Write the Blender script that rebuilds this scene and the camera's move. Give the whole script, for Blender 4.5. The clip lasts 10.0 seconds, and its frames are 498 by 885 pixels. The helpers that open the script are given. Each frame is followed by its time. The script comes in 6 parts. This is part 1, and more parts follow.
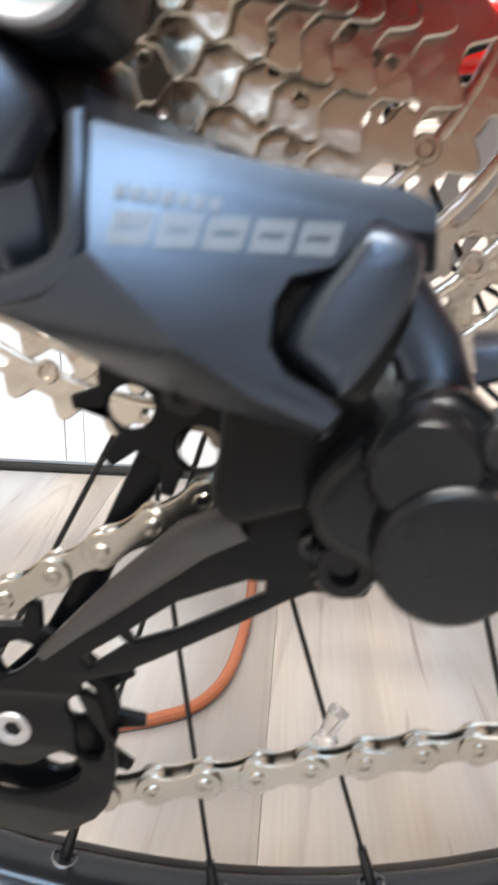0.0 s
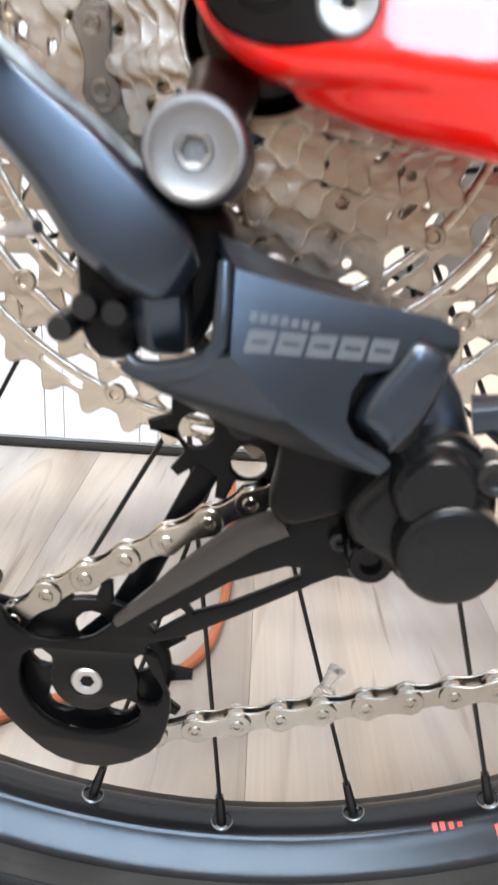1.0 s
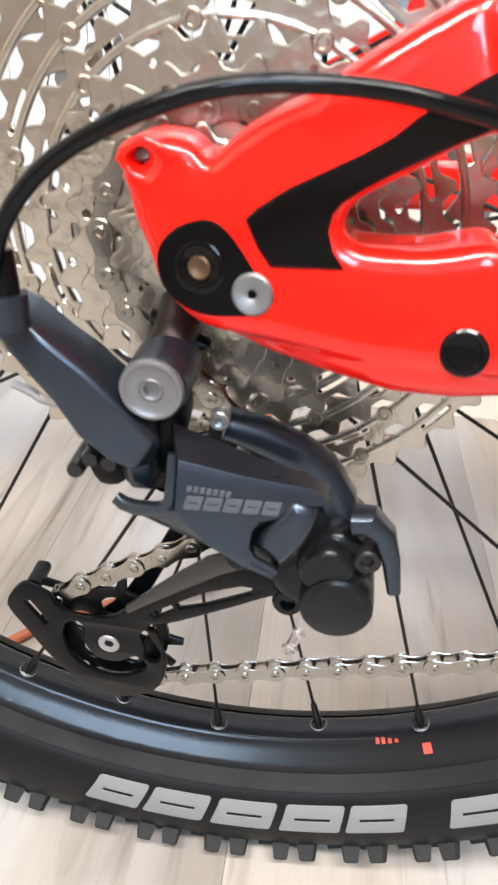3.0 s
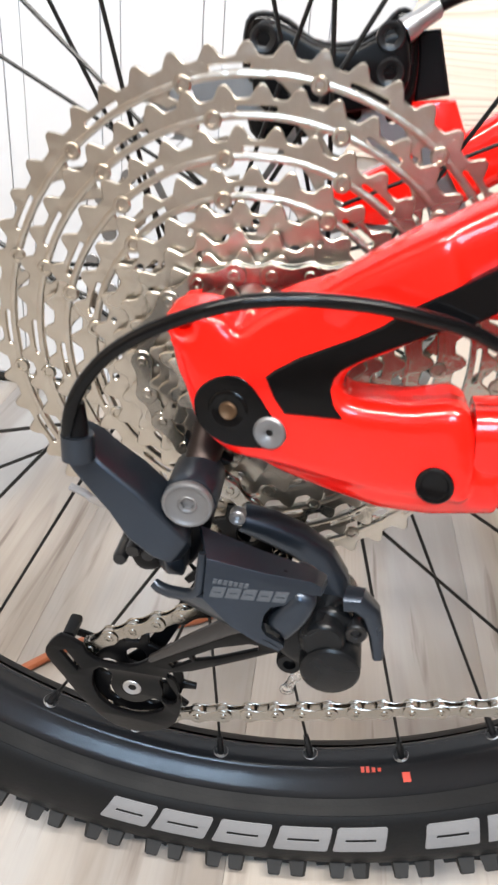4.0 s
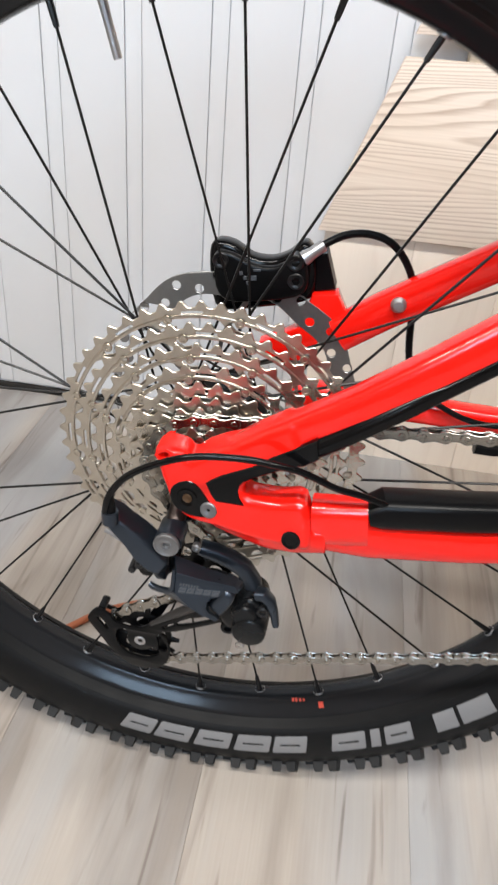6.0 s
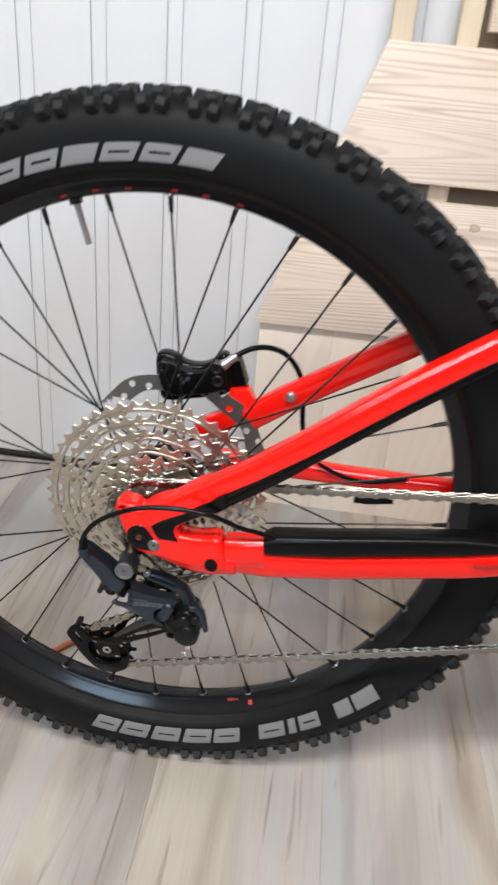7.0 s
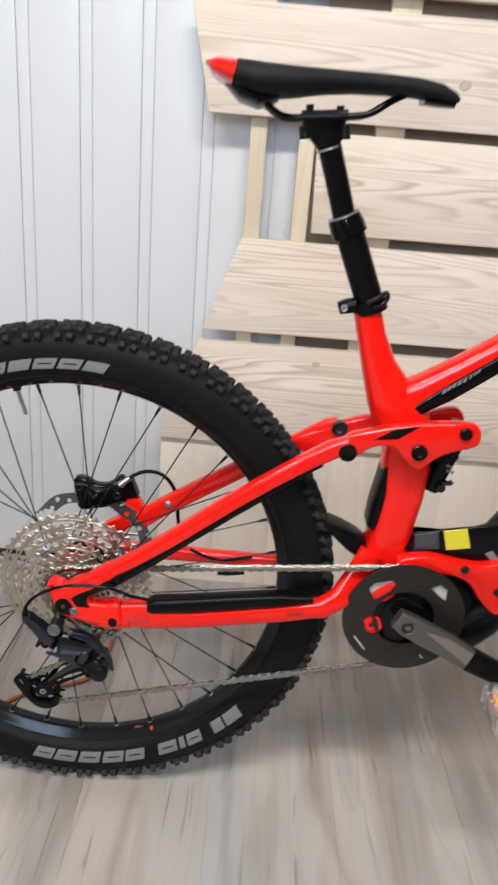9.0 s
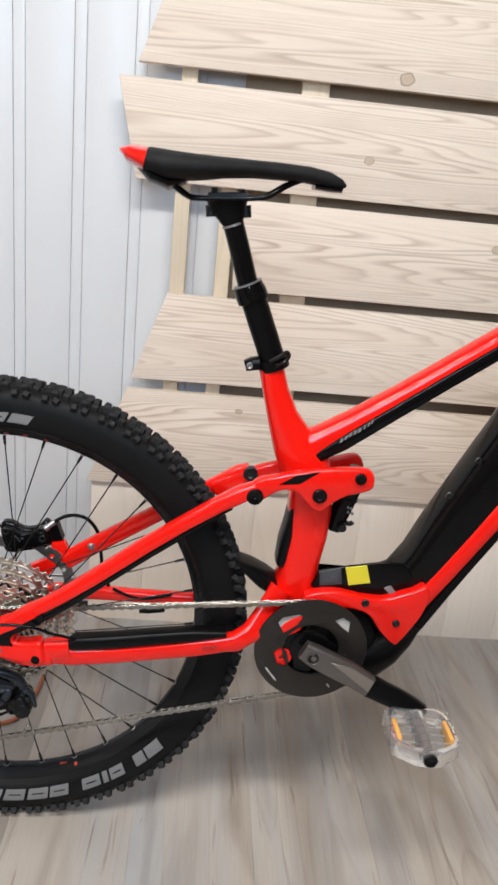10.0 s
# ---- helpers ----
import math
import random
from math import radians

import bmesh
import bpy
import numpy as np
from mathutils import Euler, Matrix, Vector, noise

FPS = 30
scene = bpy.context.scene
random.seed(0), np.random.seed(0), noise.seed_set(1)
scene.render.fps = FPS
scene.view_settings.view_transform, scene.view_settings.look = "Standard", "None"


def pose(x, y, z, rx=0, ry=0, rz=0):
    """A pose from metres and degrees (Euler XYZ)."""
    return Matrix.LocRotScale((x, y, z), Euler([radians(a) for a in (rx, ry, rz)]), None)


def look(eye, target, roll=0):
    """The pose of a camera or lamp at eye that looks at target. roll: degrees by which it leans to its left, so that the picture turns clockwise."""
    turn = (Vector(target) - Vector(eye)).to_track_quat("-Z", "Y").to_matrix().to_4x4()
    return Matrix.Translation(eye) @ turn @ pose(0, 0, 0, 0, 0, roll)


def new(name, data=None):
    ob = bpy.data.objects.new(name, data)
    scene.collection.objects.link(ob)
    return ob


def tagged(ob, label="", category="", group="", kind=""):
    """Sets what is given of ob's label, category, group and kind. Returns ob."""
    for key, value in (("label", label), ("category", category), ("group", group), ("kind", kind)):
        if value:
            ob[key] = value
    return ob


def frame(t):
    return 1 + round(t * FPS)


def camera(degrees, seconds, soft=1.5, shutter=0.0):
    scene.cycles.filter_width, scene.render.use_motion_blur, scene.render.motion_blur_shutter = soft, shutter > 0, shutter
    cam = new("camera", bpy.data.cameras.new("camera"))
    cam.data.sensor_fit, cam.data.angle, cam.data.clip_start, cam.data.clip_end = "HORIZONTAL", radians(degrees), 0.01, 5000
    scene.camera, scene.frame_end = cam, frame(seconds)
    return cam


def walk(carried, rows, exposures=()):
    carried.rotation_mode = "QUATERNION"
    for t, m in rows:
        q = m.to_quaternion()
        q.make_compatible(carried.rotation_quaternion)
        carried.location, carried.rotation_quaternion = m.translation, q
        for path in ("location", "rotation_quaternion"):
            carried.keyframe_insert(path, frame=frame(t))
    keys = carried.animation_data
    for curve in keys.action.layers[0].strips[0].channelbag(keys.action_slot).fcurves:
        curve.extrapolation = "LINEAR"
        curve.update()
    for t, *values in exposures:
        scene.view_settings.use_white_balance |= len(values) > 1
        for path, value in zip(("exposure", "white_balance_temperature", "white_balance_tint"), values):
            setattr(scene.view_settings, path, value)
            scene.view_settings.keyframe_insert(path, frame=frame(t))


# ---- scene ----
cam = camera(37.4, 10.0, soft=2.4, shutter=0.5)
# a phone lens focused a little past arm's reach: very near things are soft
cam.data.dof.use_dof, cam.data.dof.focus_distance, cam.data.dof.aperture_fstop = True, 0.55, 64
PATH = [
    (0, (0.027, -0.193, 0.303), (-0.11, 1.705, -0.313), 1.2),
    (0.5, (0.009, -0.207, 0.291), (-0.1, 1.684, -0.35), 1.6),
    (1, (0.008, -0.229, 0.326), (-0.007, 1.649, -0.363), 3.5),
    (1.5, (0.005, -0.242, 0.344), (-0.07, 1.583, -0.469), 3.2),
    (2, (0.034, -0.245, 0.366), (-0.114, 1.523, -0.557), 2.7),
    (2.2, (0.039, -0.248, 0.375), (-0.162, 1.49, -0.593), 3.1),
    (3.3, (0.033, -0.273, 0.425), (-0.113, 1.445, -0.588), 3.8),
    (3.5, (0.031, -0.277, 0.434), (-0.116, 1.442, -0.579), 4.0),
    (4, (0.028, -0.293, 0.462), (-0.108, 1.436, -0.534), 5.0),
    (4.5, (0.031, -0.324, 0.497), (-0.092, 1.41, -0.492), 5.6),
    (5, (0.03, -0.351, 0.556), (-0.118, 1.347, -0.49), 3.2),
    (5.5, (0.063, -0.384, 0.6), (-0.117, 1.285, -0.487), 5.5),
    (5.7, (0.072, -0.401, 0.609), (-0.128, 1.27, -0.472), 4.7),
    (6.8, (0.104, -0.568, 0.701), (-0.015, 1.155, -0.307), 6.2),
    (7, (0.129, -0.597, 0.731), (-0.001, 1.163, -0.21), 5.1),
    (7.5, (0.166, -0.668, 0.778), (0.069, 1.054, -0.234), 3.5),
    (8, (0.195, -0.751, 0.827), (0.138, 1.018, -0.104), 3.9),
    (8.5, (0.217, -0.821, 0.878), (0.193, 0.99, 0.028), 4.5),
    (9, (0.216, -0.877, 0.916), (0.233, 0.979, 0.17), 4.7),
    (9.5, (0.235, -0.92, 0.943), (0.371, 0.951, 0.249), 6.4),
    (10, (0.256, -0.948, 0.957), (0.409, 0.942, 0.322), 5.8),
]
walk(cam, [(t, look(eye, target, roll)) for t, eye, target, roll in PATH],
     exposures=[(0.0, 1.53), (1.0, 1.56), (2.0, 1.54), (3.5, 1.24), (4.5, 0.97), (5.5, 0.67), (7.5, 0.37), (10.0, 0.1)])

# ---- light: shop window behind the camera, ceiling panels ----
world = bpy.data.worlds.new("world")
scene.world = world
world.use_nodes = True
sky = world.node_tree.nodes.new("ShaderNodeTexSky")
sky.sky_type, sky.sun_disc = "NISHITA", False
sky.sun_elevation, sky.sun_rotation = radians(35), radians(200)
world.node_tree.links.new(sky.outputs[0], world.node_tree.nodes["Background"].inputs[0])
world.node_tree.nodes["Background"].inputs[1].default_value = 0.12
scene.view_settings.exposure = 0.0


def area_lamp(name, place, target, w, h, power, colour):
    data = bpy.data.lights.new(name, "AREA")
    data.shape, data.size, data.size_y, data.energy, data.color = "RECTANGLE", w, h, power, colour
    ob = new(name, data)
    ob.matrix_world = look(place, target)
    return ob


area_lamp("window_daylight", (0.09, -2.28, 1.72), (0.09, 0, 1.3), 0.74, 1.05, 23, (0.55, 0.77, 1.0))
area_lamp("ceiling_panel_light", (0.5, -1.1, 2.46), (0.5, -1.1, 0), 1.1, 0.25, 42, (1.0, 0.96, 0.905))
area_lamp("ceiling_panel_light", (-0.7, -1.2, 2.46), (-0.7, -1.2, 0), 1.1, 0.25, 34, (1.0, 0.96, 0.905))


# ---- materials ----
def material(name, colour, rough=0.5, metal=0.0, coat=0.0, grain=0.0, scale=200.0, bump=0.0, other=None, stain=0.0, spec=0.5, alpha=None):
    """A surface with a fine grain and a broad change of tone, and fine relief."""
    m = bpy.data.materials.new(name)
    m.use_nodes = True
    nt = m.node_tree
    b = nt.nodes["Principled BSDF"]
    b.inputs["Roughness"].default_value, b.inputs["Metallic"].default_value = rough, metal
    b.inputs["Coat Weight"].default_value, b.inputs["Coat Roughness"].default_value = coat, 0.04
    b.inputs["Specular IOR Level"].default_value = spec
    co = nt.nodes.new("ShaderNodeTexCoord")
    fine, broad = nt.nodes.new("ShaderNodeTexNoise"), nt.nodes.new("ShaderNodeTexNoise")
    fine.inputs["Scale"].default_value, fine.inputs["Detail"].default_value = scale, 6
    broad.inputs["Scale"].default_value, broad.inputs["Detail"].default_value = scale / 14, 3
    for n in (fine, broad):
        nt.links.new(co.outputs["Object"], n.inputs["Vector"])
    c2 = other or tuple(v * 0.7 for v in colour)
    mix = nt.nodes.new("ShaderNodeMix")
    mix.data_type = "RGBA"
    mix.inputs[6].default_value, mix.inputs[7].default_value = (*colour, 1), (*c2, 1)
    blend = nt.nodes.new("ShaderNodeMath")
    blend.operation = "MULTIPLY_ADD"
    nt.links.new(fine.outputs[0], blend.inputs[0])
    blend.inputs[1].default_value = grain
    add = nt.nodes.new("ShaderNodeMath")
    add.operation = "MULTIPLY"
    nt.links.new(broad.outputs[0], add.inputs[0])
    add.inputs[1].default_value = stain
    nt.links.new(add.outputs[0], blend.inputs[2])
    nt.links.new(blend.outputs[0], mix.inputs[0])
    nt.links.new(mix.outputs[2], b.inputs["Base Color"])
    rr = nt.nodes.new("ShaderNodeMapRange")
    rr.inputs[3].default_value, rr.inputs[4].default_value = rough * 0.75, min(1.0, rough * 1.3)
    nt.links.new(broad.outputs[0], rr.inputs[0])
    nt.links.new(rr.outputs[0], b.inputs["Roughness"])
    if bump:
        bp = nt.nodes.new("ShaderNodeBump")
        bp.inputs["Strength"].default_value, bp.inputs["Distance"].default_value = bump, 0.001
        nt.links.new(fine.outputs[0], bp.inputs["Height"])
        nt.links.new(bp.outputs[0], b.inputs["Normal"])
    return m


RED = material("red_gloss_paint", (0.78, 0.008, 0.0035), 0.26, coat=0.75, spec=0.12, grain=0.1, scale=60, other=(0.69, 0.006, 0.003), stain=0.1)
BLACK_GLOSS = material("black_gloss_paint", (0.0028, 0.0028, 0.0031), 0.14, coat=0.12, grain=0.3, scale=80, spec=0.13)
BLACK_SATIN = material("black_satin_plastic", (0.0032, 0.0032, 0.0036), 0.3, grain=0.4, scale=400, bump=0.05, stain=0.3, spec=0.13)
BLACK_METAL = material("black_anodised_alloy", (0.01, 0.01, 0.011), 0.34, 0.3, grain=0.3, scale=300, stain=0.3)
SLATE = material("slate_painted_alloy", (0.045, 0.056, 0.074), 0.31, 0.85, coat=0.1, grain=0.25, scale=900, other=(0.032, 0.041, 0.055), stain=0.3, bump=0.03)
NICKEL = material("nickel_plated_steel", (0.62, 0.585, 0.525), 0.27, 1.0, grain=0.5, scale=160, other=(0.39, 0.345, 0.285), stain=0.65, bump=0.5)
CHAIN_STEEL = material("chain_steel", (0.36, 0.34, 0.31), 0.24, 1.0, grain=0.4, scale=300, other=(0.24, 0.22, 0.19), stain=0.5, bump=0.08)
BRIGHT = material("bright_alloy", (0.42, 0.42, 0.43), 0.38, 0.9, grain=0.3, scale=500, stain=0.3, bump=0.03)
ROTOR_STEEL = material("brushed_rotor_steel", (0.36, 0.36, 0.36), 0.38, 1.0, grain=0.5, scale=300, stain=0.4)
RUBBER = material("tyre_rubber", (0.0046, 0.0048, 0.0051), 0.5, grain=0.5, scale=500, other=(0.0085, 0.0085, 0.009), stain=0.5, bump=0.12, spec=0.11)
KNOB_RUBBER = material("dusty_tread_rubber", (0.017, 0.0172, 0.0178), 0.7, grain=0.5, scale=400, other=(0.026, 0.026, 0.0265), stain=0.5, bump=0.1, spec=0.15)
RIM_BLACK = material("polished_black_rim", (0.017, 0.018, 0.02), 0.15, 0.3, spec=0.22, grain=0.15, scale=100, stain=0.25)
SPOKE = material("black_spoke", (0.012, 0.012, 0.012), 0.35, 0.6)
PRINT = material("pale_grey_print", (0.2, 0.2, 0.205), 0.6, grain=0.4, scale=800, other=(0.14, 0.14, 0.145), stain=0.3)
PRINT_DIM = material("silver_print", (0.07, 0.078, 0.09), 0.4, 0.3, grain=0.3, scale=800)
PRINT_FAINT = material("faint_silver_print", (0.07, 0.078, 0.09), 0.4, 0.3, grain=0.3, scale=800)
WHITE_PAINT = material("white_lacquered_panel", (0.705, 0.72, 0.748), 0.38, coat=0.1, grain=0.1, scale=40, other=(0.65, 0.665, 0.69), stain=0.3)
GREY_FLAT = material("brown_wall_paint", (0.19, 0.135, 0.1), 0.85, grain=0.2, scale=80, stain=0.3, bump=0.1)
CREAM_FLAT = material("cream_wall_paint", (0.56, 0.47, 0.38), 0.85, grain=0.2, scale=80, stain=0.3, bump=0.1)
WHITE_FLAT = material("grey_ceiling_paint", (0.36, 0.355, 0.35), 0.85, grain=0.15, scale=80, stain=0.2, bump=0.1)
DARK_GAP = material("dark_rubber_strip", (0.015, 0.014, 0.013), 0.7, grain=0.4, scale=200)
YELLOW = material("yellow_label", (0.66, 0.58, 0.03), 0.45, grain=0.1, scale=200)
GREY_LABEL = material("grey_label", (0.035, 0.038, 0.045), 0.5, grain=0.2, scale=300)
ORANGE_RED = material("orange_decal", (0.48, 0.045, 0.02), 0.45, grain=0.1, scale=200)
DARK_RED = material("dark_red_print", (0.4, 0.008, 0.005), 0.4, grain=0.2, scale=300)
AMBER = material("amber_reflector", (0.8, 0.4, 0.1), 0.2, coat=0.6, grain=0.2, scale=300)
CABLE_RED = material("brown_red_cable_sheath", (0.34, 0.1, 0.04), 0.5, grain=0.2, scale=200, stain=0.3)
SADDLE_BLACK = material("saddle_vinyl", (0.009, 0.009, 0.0095), 0.72, spec=0.22, grain=0.4, scale=900, bump=0.25, stain=0.3)
COPPER = material("worn_steel_thread", (0.12, 0.07, 0.038), 0.5, 0.8, grain=0.5, scale=600)


def clear_material(name, colour, rough):
    m = material(name, colour, rough)
    b = m.node_tree.nodes["Principled BSDF"]
    b.inputs["Transmission Weight"].default_value = 0.92
    b.inputs["IOR"].default_value = 1.45
    return m


CLEAR = clear_material("clear_plastic", (0.87, 0.865, 0.855), 0.09)
GLASS = clear_material("window_glass", (0.98, 0.99, 1.0), 0.02)


def wood(name, light, dark, along, ring_scale, rough=0.55, rings_n=40.0, contrast=0.5, grey=None, coat=0.0, streak=0.0, lines=1.0, mottle=False, stretch=0.09):
    """Sawn wood: stretched rings and fibres along one axis ("x" or "y"), each piece differing."""
    m = bpy.data.materials.new(name)
    m.use_nodes = True
    nt = m.node_tree
    L = nt.links.new
    b = nt.nodes["Principled BSDF"]
    b.inputs["Coat Weight"].default_value = coat
    co, info = nt.nodes.new("ShaderNodeTexCoord"), nt.nodes.new("ShaderNodeObjectInfo")
    shift = nt.nodes.new("ShaderNodeVectorMath")
    shift.operation = "MULTIPLY_ADD"
    cr = nt.nodes.new("ShaderNodeCombineXYZ")
    for k in range(3):
        L(info.outputs["Random"], cr.inputs[k])
    L(cr.outputs[0], shift.inputs[0])
    shift.inputs[1].default_value = (7.3, 3.1, 5.7)
    geo = nt.nodes.new("ShaderNodeNewGeometry")
    L(geo.outputs["Position"], shift.inputs[2])
    mp = nt.nodes.new("ShaderNodeMapping")
    mp.inputs["Scale"].default_value = (stretch, 1, 1) if along == "x" else (1, stretch, 1) if along == "y" else (1, 1, stretch)
    L(shift.outputs[0], mp.inputs[0])
    warp = nt.nodes.new("ShaderNodeTexNoise")
    warp.inputs["Scale"].default_value, warp.inputs["Detail"].default_value = ring_scale * 0.09, 2.5
    L(mp.outputs[0], warp.inputs["Vector"])
    rings = nt.nodes.new("ShaderNodeMath")
    rings.operation = "MULTIPLY"
    L(warp.outputs[0], rings.inputs[0])
    rings.inputs[1].default_value = rings_n
    saw = nt.nodes.new("ShaderNodeMath")
    saw.operation = "FRACT"
    L(rings.outputs[0], saw.inputs[0])
    ramp = nt.nodes.new("ShaderNodeValToRGB")
    e = ramp.color_ramp.elements
    e[0].position, e[0].color = 0.45, (0.0, 0.0, 0.0, 1)
    e[1].position, e[1].color = 1.0, (0.0, 0.0, 0.0, 1)
    if mottle:
        e[0].position = 0.74
    mid = ramp.color_ramp.elements.new(0.93 if mottle else 0.86)
    mid.color = (1, 1, 1, 1)
    L(saw.outputs[0], ramp.inputs[0])
    fibre_map = nt.nodes.new("ShaderNodeMapping")
    fibre_map.inputs["Scale"].default_value = (0.03, 1, 1) if along == "x" else (1, 0.03, 1) if along == "y" else (1, 1, 0.03)
    L(shift.outputs[0], fibre_map.inputs[0])
    fibre = nt.nodes.new("ShaderNodeTexNoise")
    fibre.inputs["Scale"].default_value, fibre.inputs["Detail"].default_value = 420, 4
    L(fibre_map.outputs[0], fibre.inputs["Vector"])
    patch = nt.nodes.new("ShaderNodeTexNoise")
    patch.inputs["Scale"].default_value, patch.inputs["Detail"].default_value = 9, 4
    L(mp.outputs[0], patch.inputs["Vector"])
    pr = nt.nodes.new("ShaderNodeMapRange")
    pr.inputs[1].default_value, pr.inputs[2].default_value = (0.6, 0.44) if mottle else (0.35, 0.7)
    L(patch.outputs[0], pr.inputs[0])
    f1 = nt.nodes.new("ShaderNodeMath")
    f1.operation = "MULTIPLY"
    L(ramp.outputs[0], f1.inputs[0])
    pr.inputs[4].default_value = lines
    L(pr.outputs[0], f1.inputs[1])
    f2 = nt.nodes.new("ShaderNodeMath")
    f2.operation = "MULTIPLY_ADD"
    L(fibre.outputs[0], f2.inputs[0])
    f2.inputs[1].default_value = 0.5
    L(f1.outputs[0], f2.inputs[2])
    f3 = nt.nodes.new("ShaderNodeMath")
    f3.operation = "MULTIPLY_ADD"
    f3.use_clamp = True
    L(f2.outputs[0], f3.inputs[0])
    f3.inputs[1].default_value, f3.inputs[2].default_value = contrast, -0.12 * contrast
    mix = nt.nodes.new("ShaderNodeMix")
    mix.data_type = "RGBA"
    mix.inputs[6].default_value, mix.inputs[7].default_value = (*light, 1), (*dark, 1)
    L(f3.outputs[0], mix.inputs[0])
    tint = nt.nodes.new("ShaderNodeMix")
    tint.data_type = "RGBA"
    g = grey or light
    tint.inputs[7].default_value = (*g, 1)
    tf = nt.nodes.new("ShaderNodeMath")
    tf.operation = "MULTIPLY"
    tf.inputs[1].default_value = 0.55
    L(patch.outputs[0], tf.inputs[0])
    if mottle:
        mr = nt.nodes.new("ShaderNodeMapRange")
        mr.inputs[1].default_value, mr.inputs[2].default_value, mr.inputs[4].default_value = 0.42, 0.62, 1.4
        L(patch.outputs[0], mr.inputs[0])
        L(mr.outputs[0], tf.inputs[0])
    L(tf.outputs[0], tint.inputs[0])
    L(mix.outputs[2], tint.inputs[6])
    last = tint
    if streak:
        sm = nt.nodes.new("ShaderNodeMapping")
        sm.inputs["Scale"].default_value = (0.14, 1, 1) if along == "x" else (1, 0.14, 1)
        L(shift.outputs[0], sm.inputs[0])
        sn = nt.nodes.new("ShaderNodeTexNoise")
        sn.inputs["Scale"].default_value, sn.inputs["Detail"].default_value, sn.inputs["Distortion"].default_value = 13 if mottle else 11, 6, 0.6
        L(sm.outputs[0], sn.inputs["Vector"])
        sr = nt.nodes.new("ShaderNodeMapRange")
        sr.inputs[1].default_value, sr.inputs[2].default_value, sr.inputs[4].default_value = (0.45, 0.66, streak) if mottle else (0.5, 0.76, streak)
        L(sn.outputs[0], sr.inputs[0])
        last = nt.nodes.new("ShaderNodeMix")
        last.data_type = "RGBA"
        L(sr.outputs[0], last.inputs[0])
        L(tint.outputs[2], last.inputs[6])
        last.inputs[7].default_value = (*dark, 1)
    if mottle:
        cm = nt.nodes.new("ShaderNodeMapping")
        cm.inputs["Scale"].default_value = (1, 0.07, 1)
        L(shift.outputs[0], cm.inputs[0])
        cn = nt.nodes.new("ShaderNodeTexNoise")
        cn.inputs["Scale"].default_value, cn.inputs["Detail"].default_value, cn.inputs["Distortion"].default_value = 66, 4, 0.6
        L(cm.outputs[0], cn.inputs["Vector"])
        crk = nt.nodes.new("ShaderNodeMapRange")
        crk.inputs[1].default_value, crk.inputs[2].default_value, crk.inputs[4].default_value = 0.605, 0.73, 0.6
        L(cn.outputs[0], crk.inputs[0])
        under = last
        last = nt.nodes.new("ShaderNodeMix")
        last.data_type = "RGBA"
        L(crk.outputs[0], last.inputs[0])
        L(under.outputs[2], last.inputs[6])
        last.inputs[7].default_value = (0.09, 0.06, 0.045, 1)
    L(last.outputs[2], b.inputs["Base Color"])
    rr = nt.nodes.new("ShaderNodeMapRange")
    rr.inputs[3].default_value, rr.inputs[4].default_value = rough * 0.85, rough * 1.2
    L(fibre.outputs[0], rr.inputs[0])
    L(rr.outputs[0], b.inputs["Roughness"])
    bp = nt.nodes.new("ShaderNodeBump")
    bp.inputs["Strength"].default_value, bp.inputs["Distance"].default_value = 0.25, 0.0006
    L(f2.outputs[0], bp.inputs["Height"])
    L(bp.outputs[0], b.inputs["Normal"])
    return m


PINE = wood("whitewashed_pine", (0.825, 0.71, 0.6), (0.37, 0.245, 0.16), "x", 74, 0.6, 84, contrast=1.15, grey=(0.83, 0.76, 0.69), streak=0.2, stretch=0.05)
PINE_UP = wood("pine_batten", (0.68, 0.59, 0.46), (0.42, 0.31, 0.19), "z", 62, 0.62, 30, contrast=0.5)
BASE_PANEL = wood("limed_base_panel", (0.85, 0.76, 0.665), (0.6, 0.49, 0.39), "z", 50, 0.6, 30, contrast=0.4)
BACKING = wood("brown_backing_board", (0.36, 0.28, 0.2), (0.22, 0.16, 0.1), "x", 50, 0.7, 30, contrast=0.4)
LAMINATE = wood("grey_oak_laminate", (0.4, 0.356, 0.313), (0.14, 0.108, 0.085), "y", 44, 0.4, 26, contrast=0.62, grey=(0.335, 0.346, 0.362), coat=0.1, streak=0.5, lines=0.42, mottle=True)
KNOT = material("pine_knot", (0.7, 0.58, 0.46), 0.65, grain=0.9, scale=260, other=(0.46, 0.35, 0.25), stain=0.3)
BARK = material("knot_bark", (0.17, 0.13, 0.1), 0.7, grain=0.9, scale=120, other=(0.4, 0.32, 0.25), stain=0.6)


# ---- makers ----
def sharpen(bm, degrees=35):
    bmesh.ops.recalc_face_normals(bm, faces=bm.faces)
    for f in bm.faces:
        f.smooth = True
    for e in bm.edges:
        if len(e.link_faces) == 2 and e.calc_face_angle(0) > radians(degrees):
            e.smooth = False


def mesh_of(bm, name, mat, degrees=35):
    sharpen(bm, degrees)
    me = bpy.data.meshes.new(name)
    bm.to_mesh(me)
    bm.free()
    me.materials.append(mat)
    return me


def part(name, bm, mat, parent=None, label=""):
    ob = new(name, bm if isinstance(bm, bpy.types.Mesh) else mesh_of(bm, name, mat))
    ob.parent = parent
    return tagged(ob, label)


def thing(name, place, label, category, kind="", group=""):
    ob = new(name)
    ob.location = place
    ob.empty_display_size = 0.05
    return tagged(ob, label, category, group, kind)


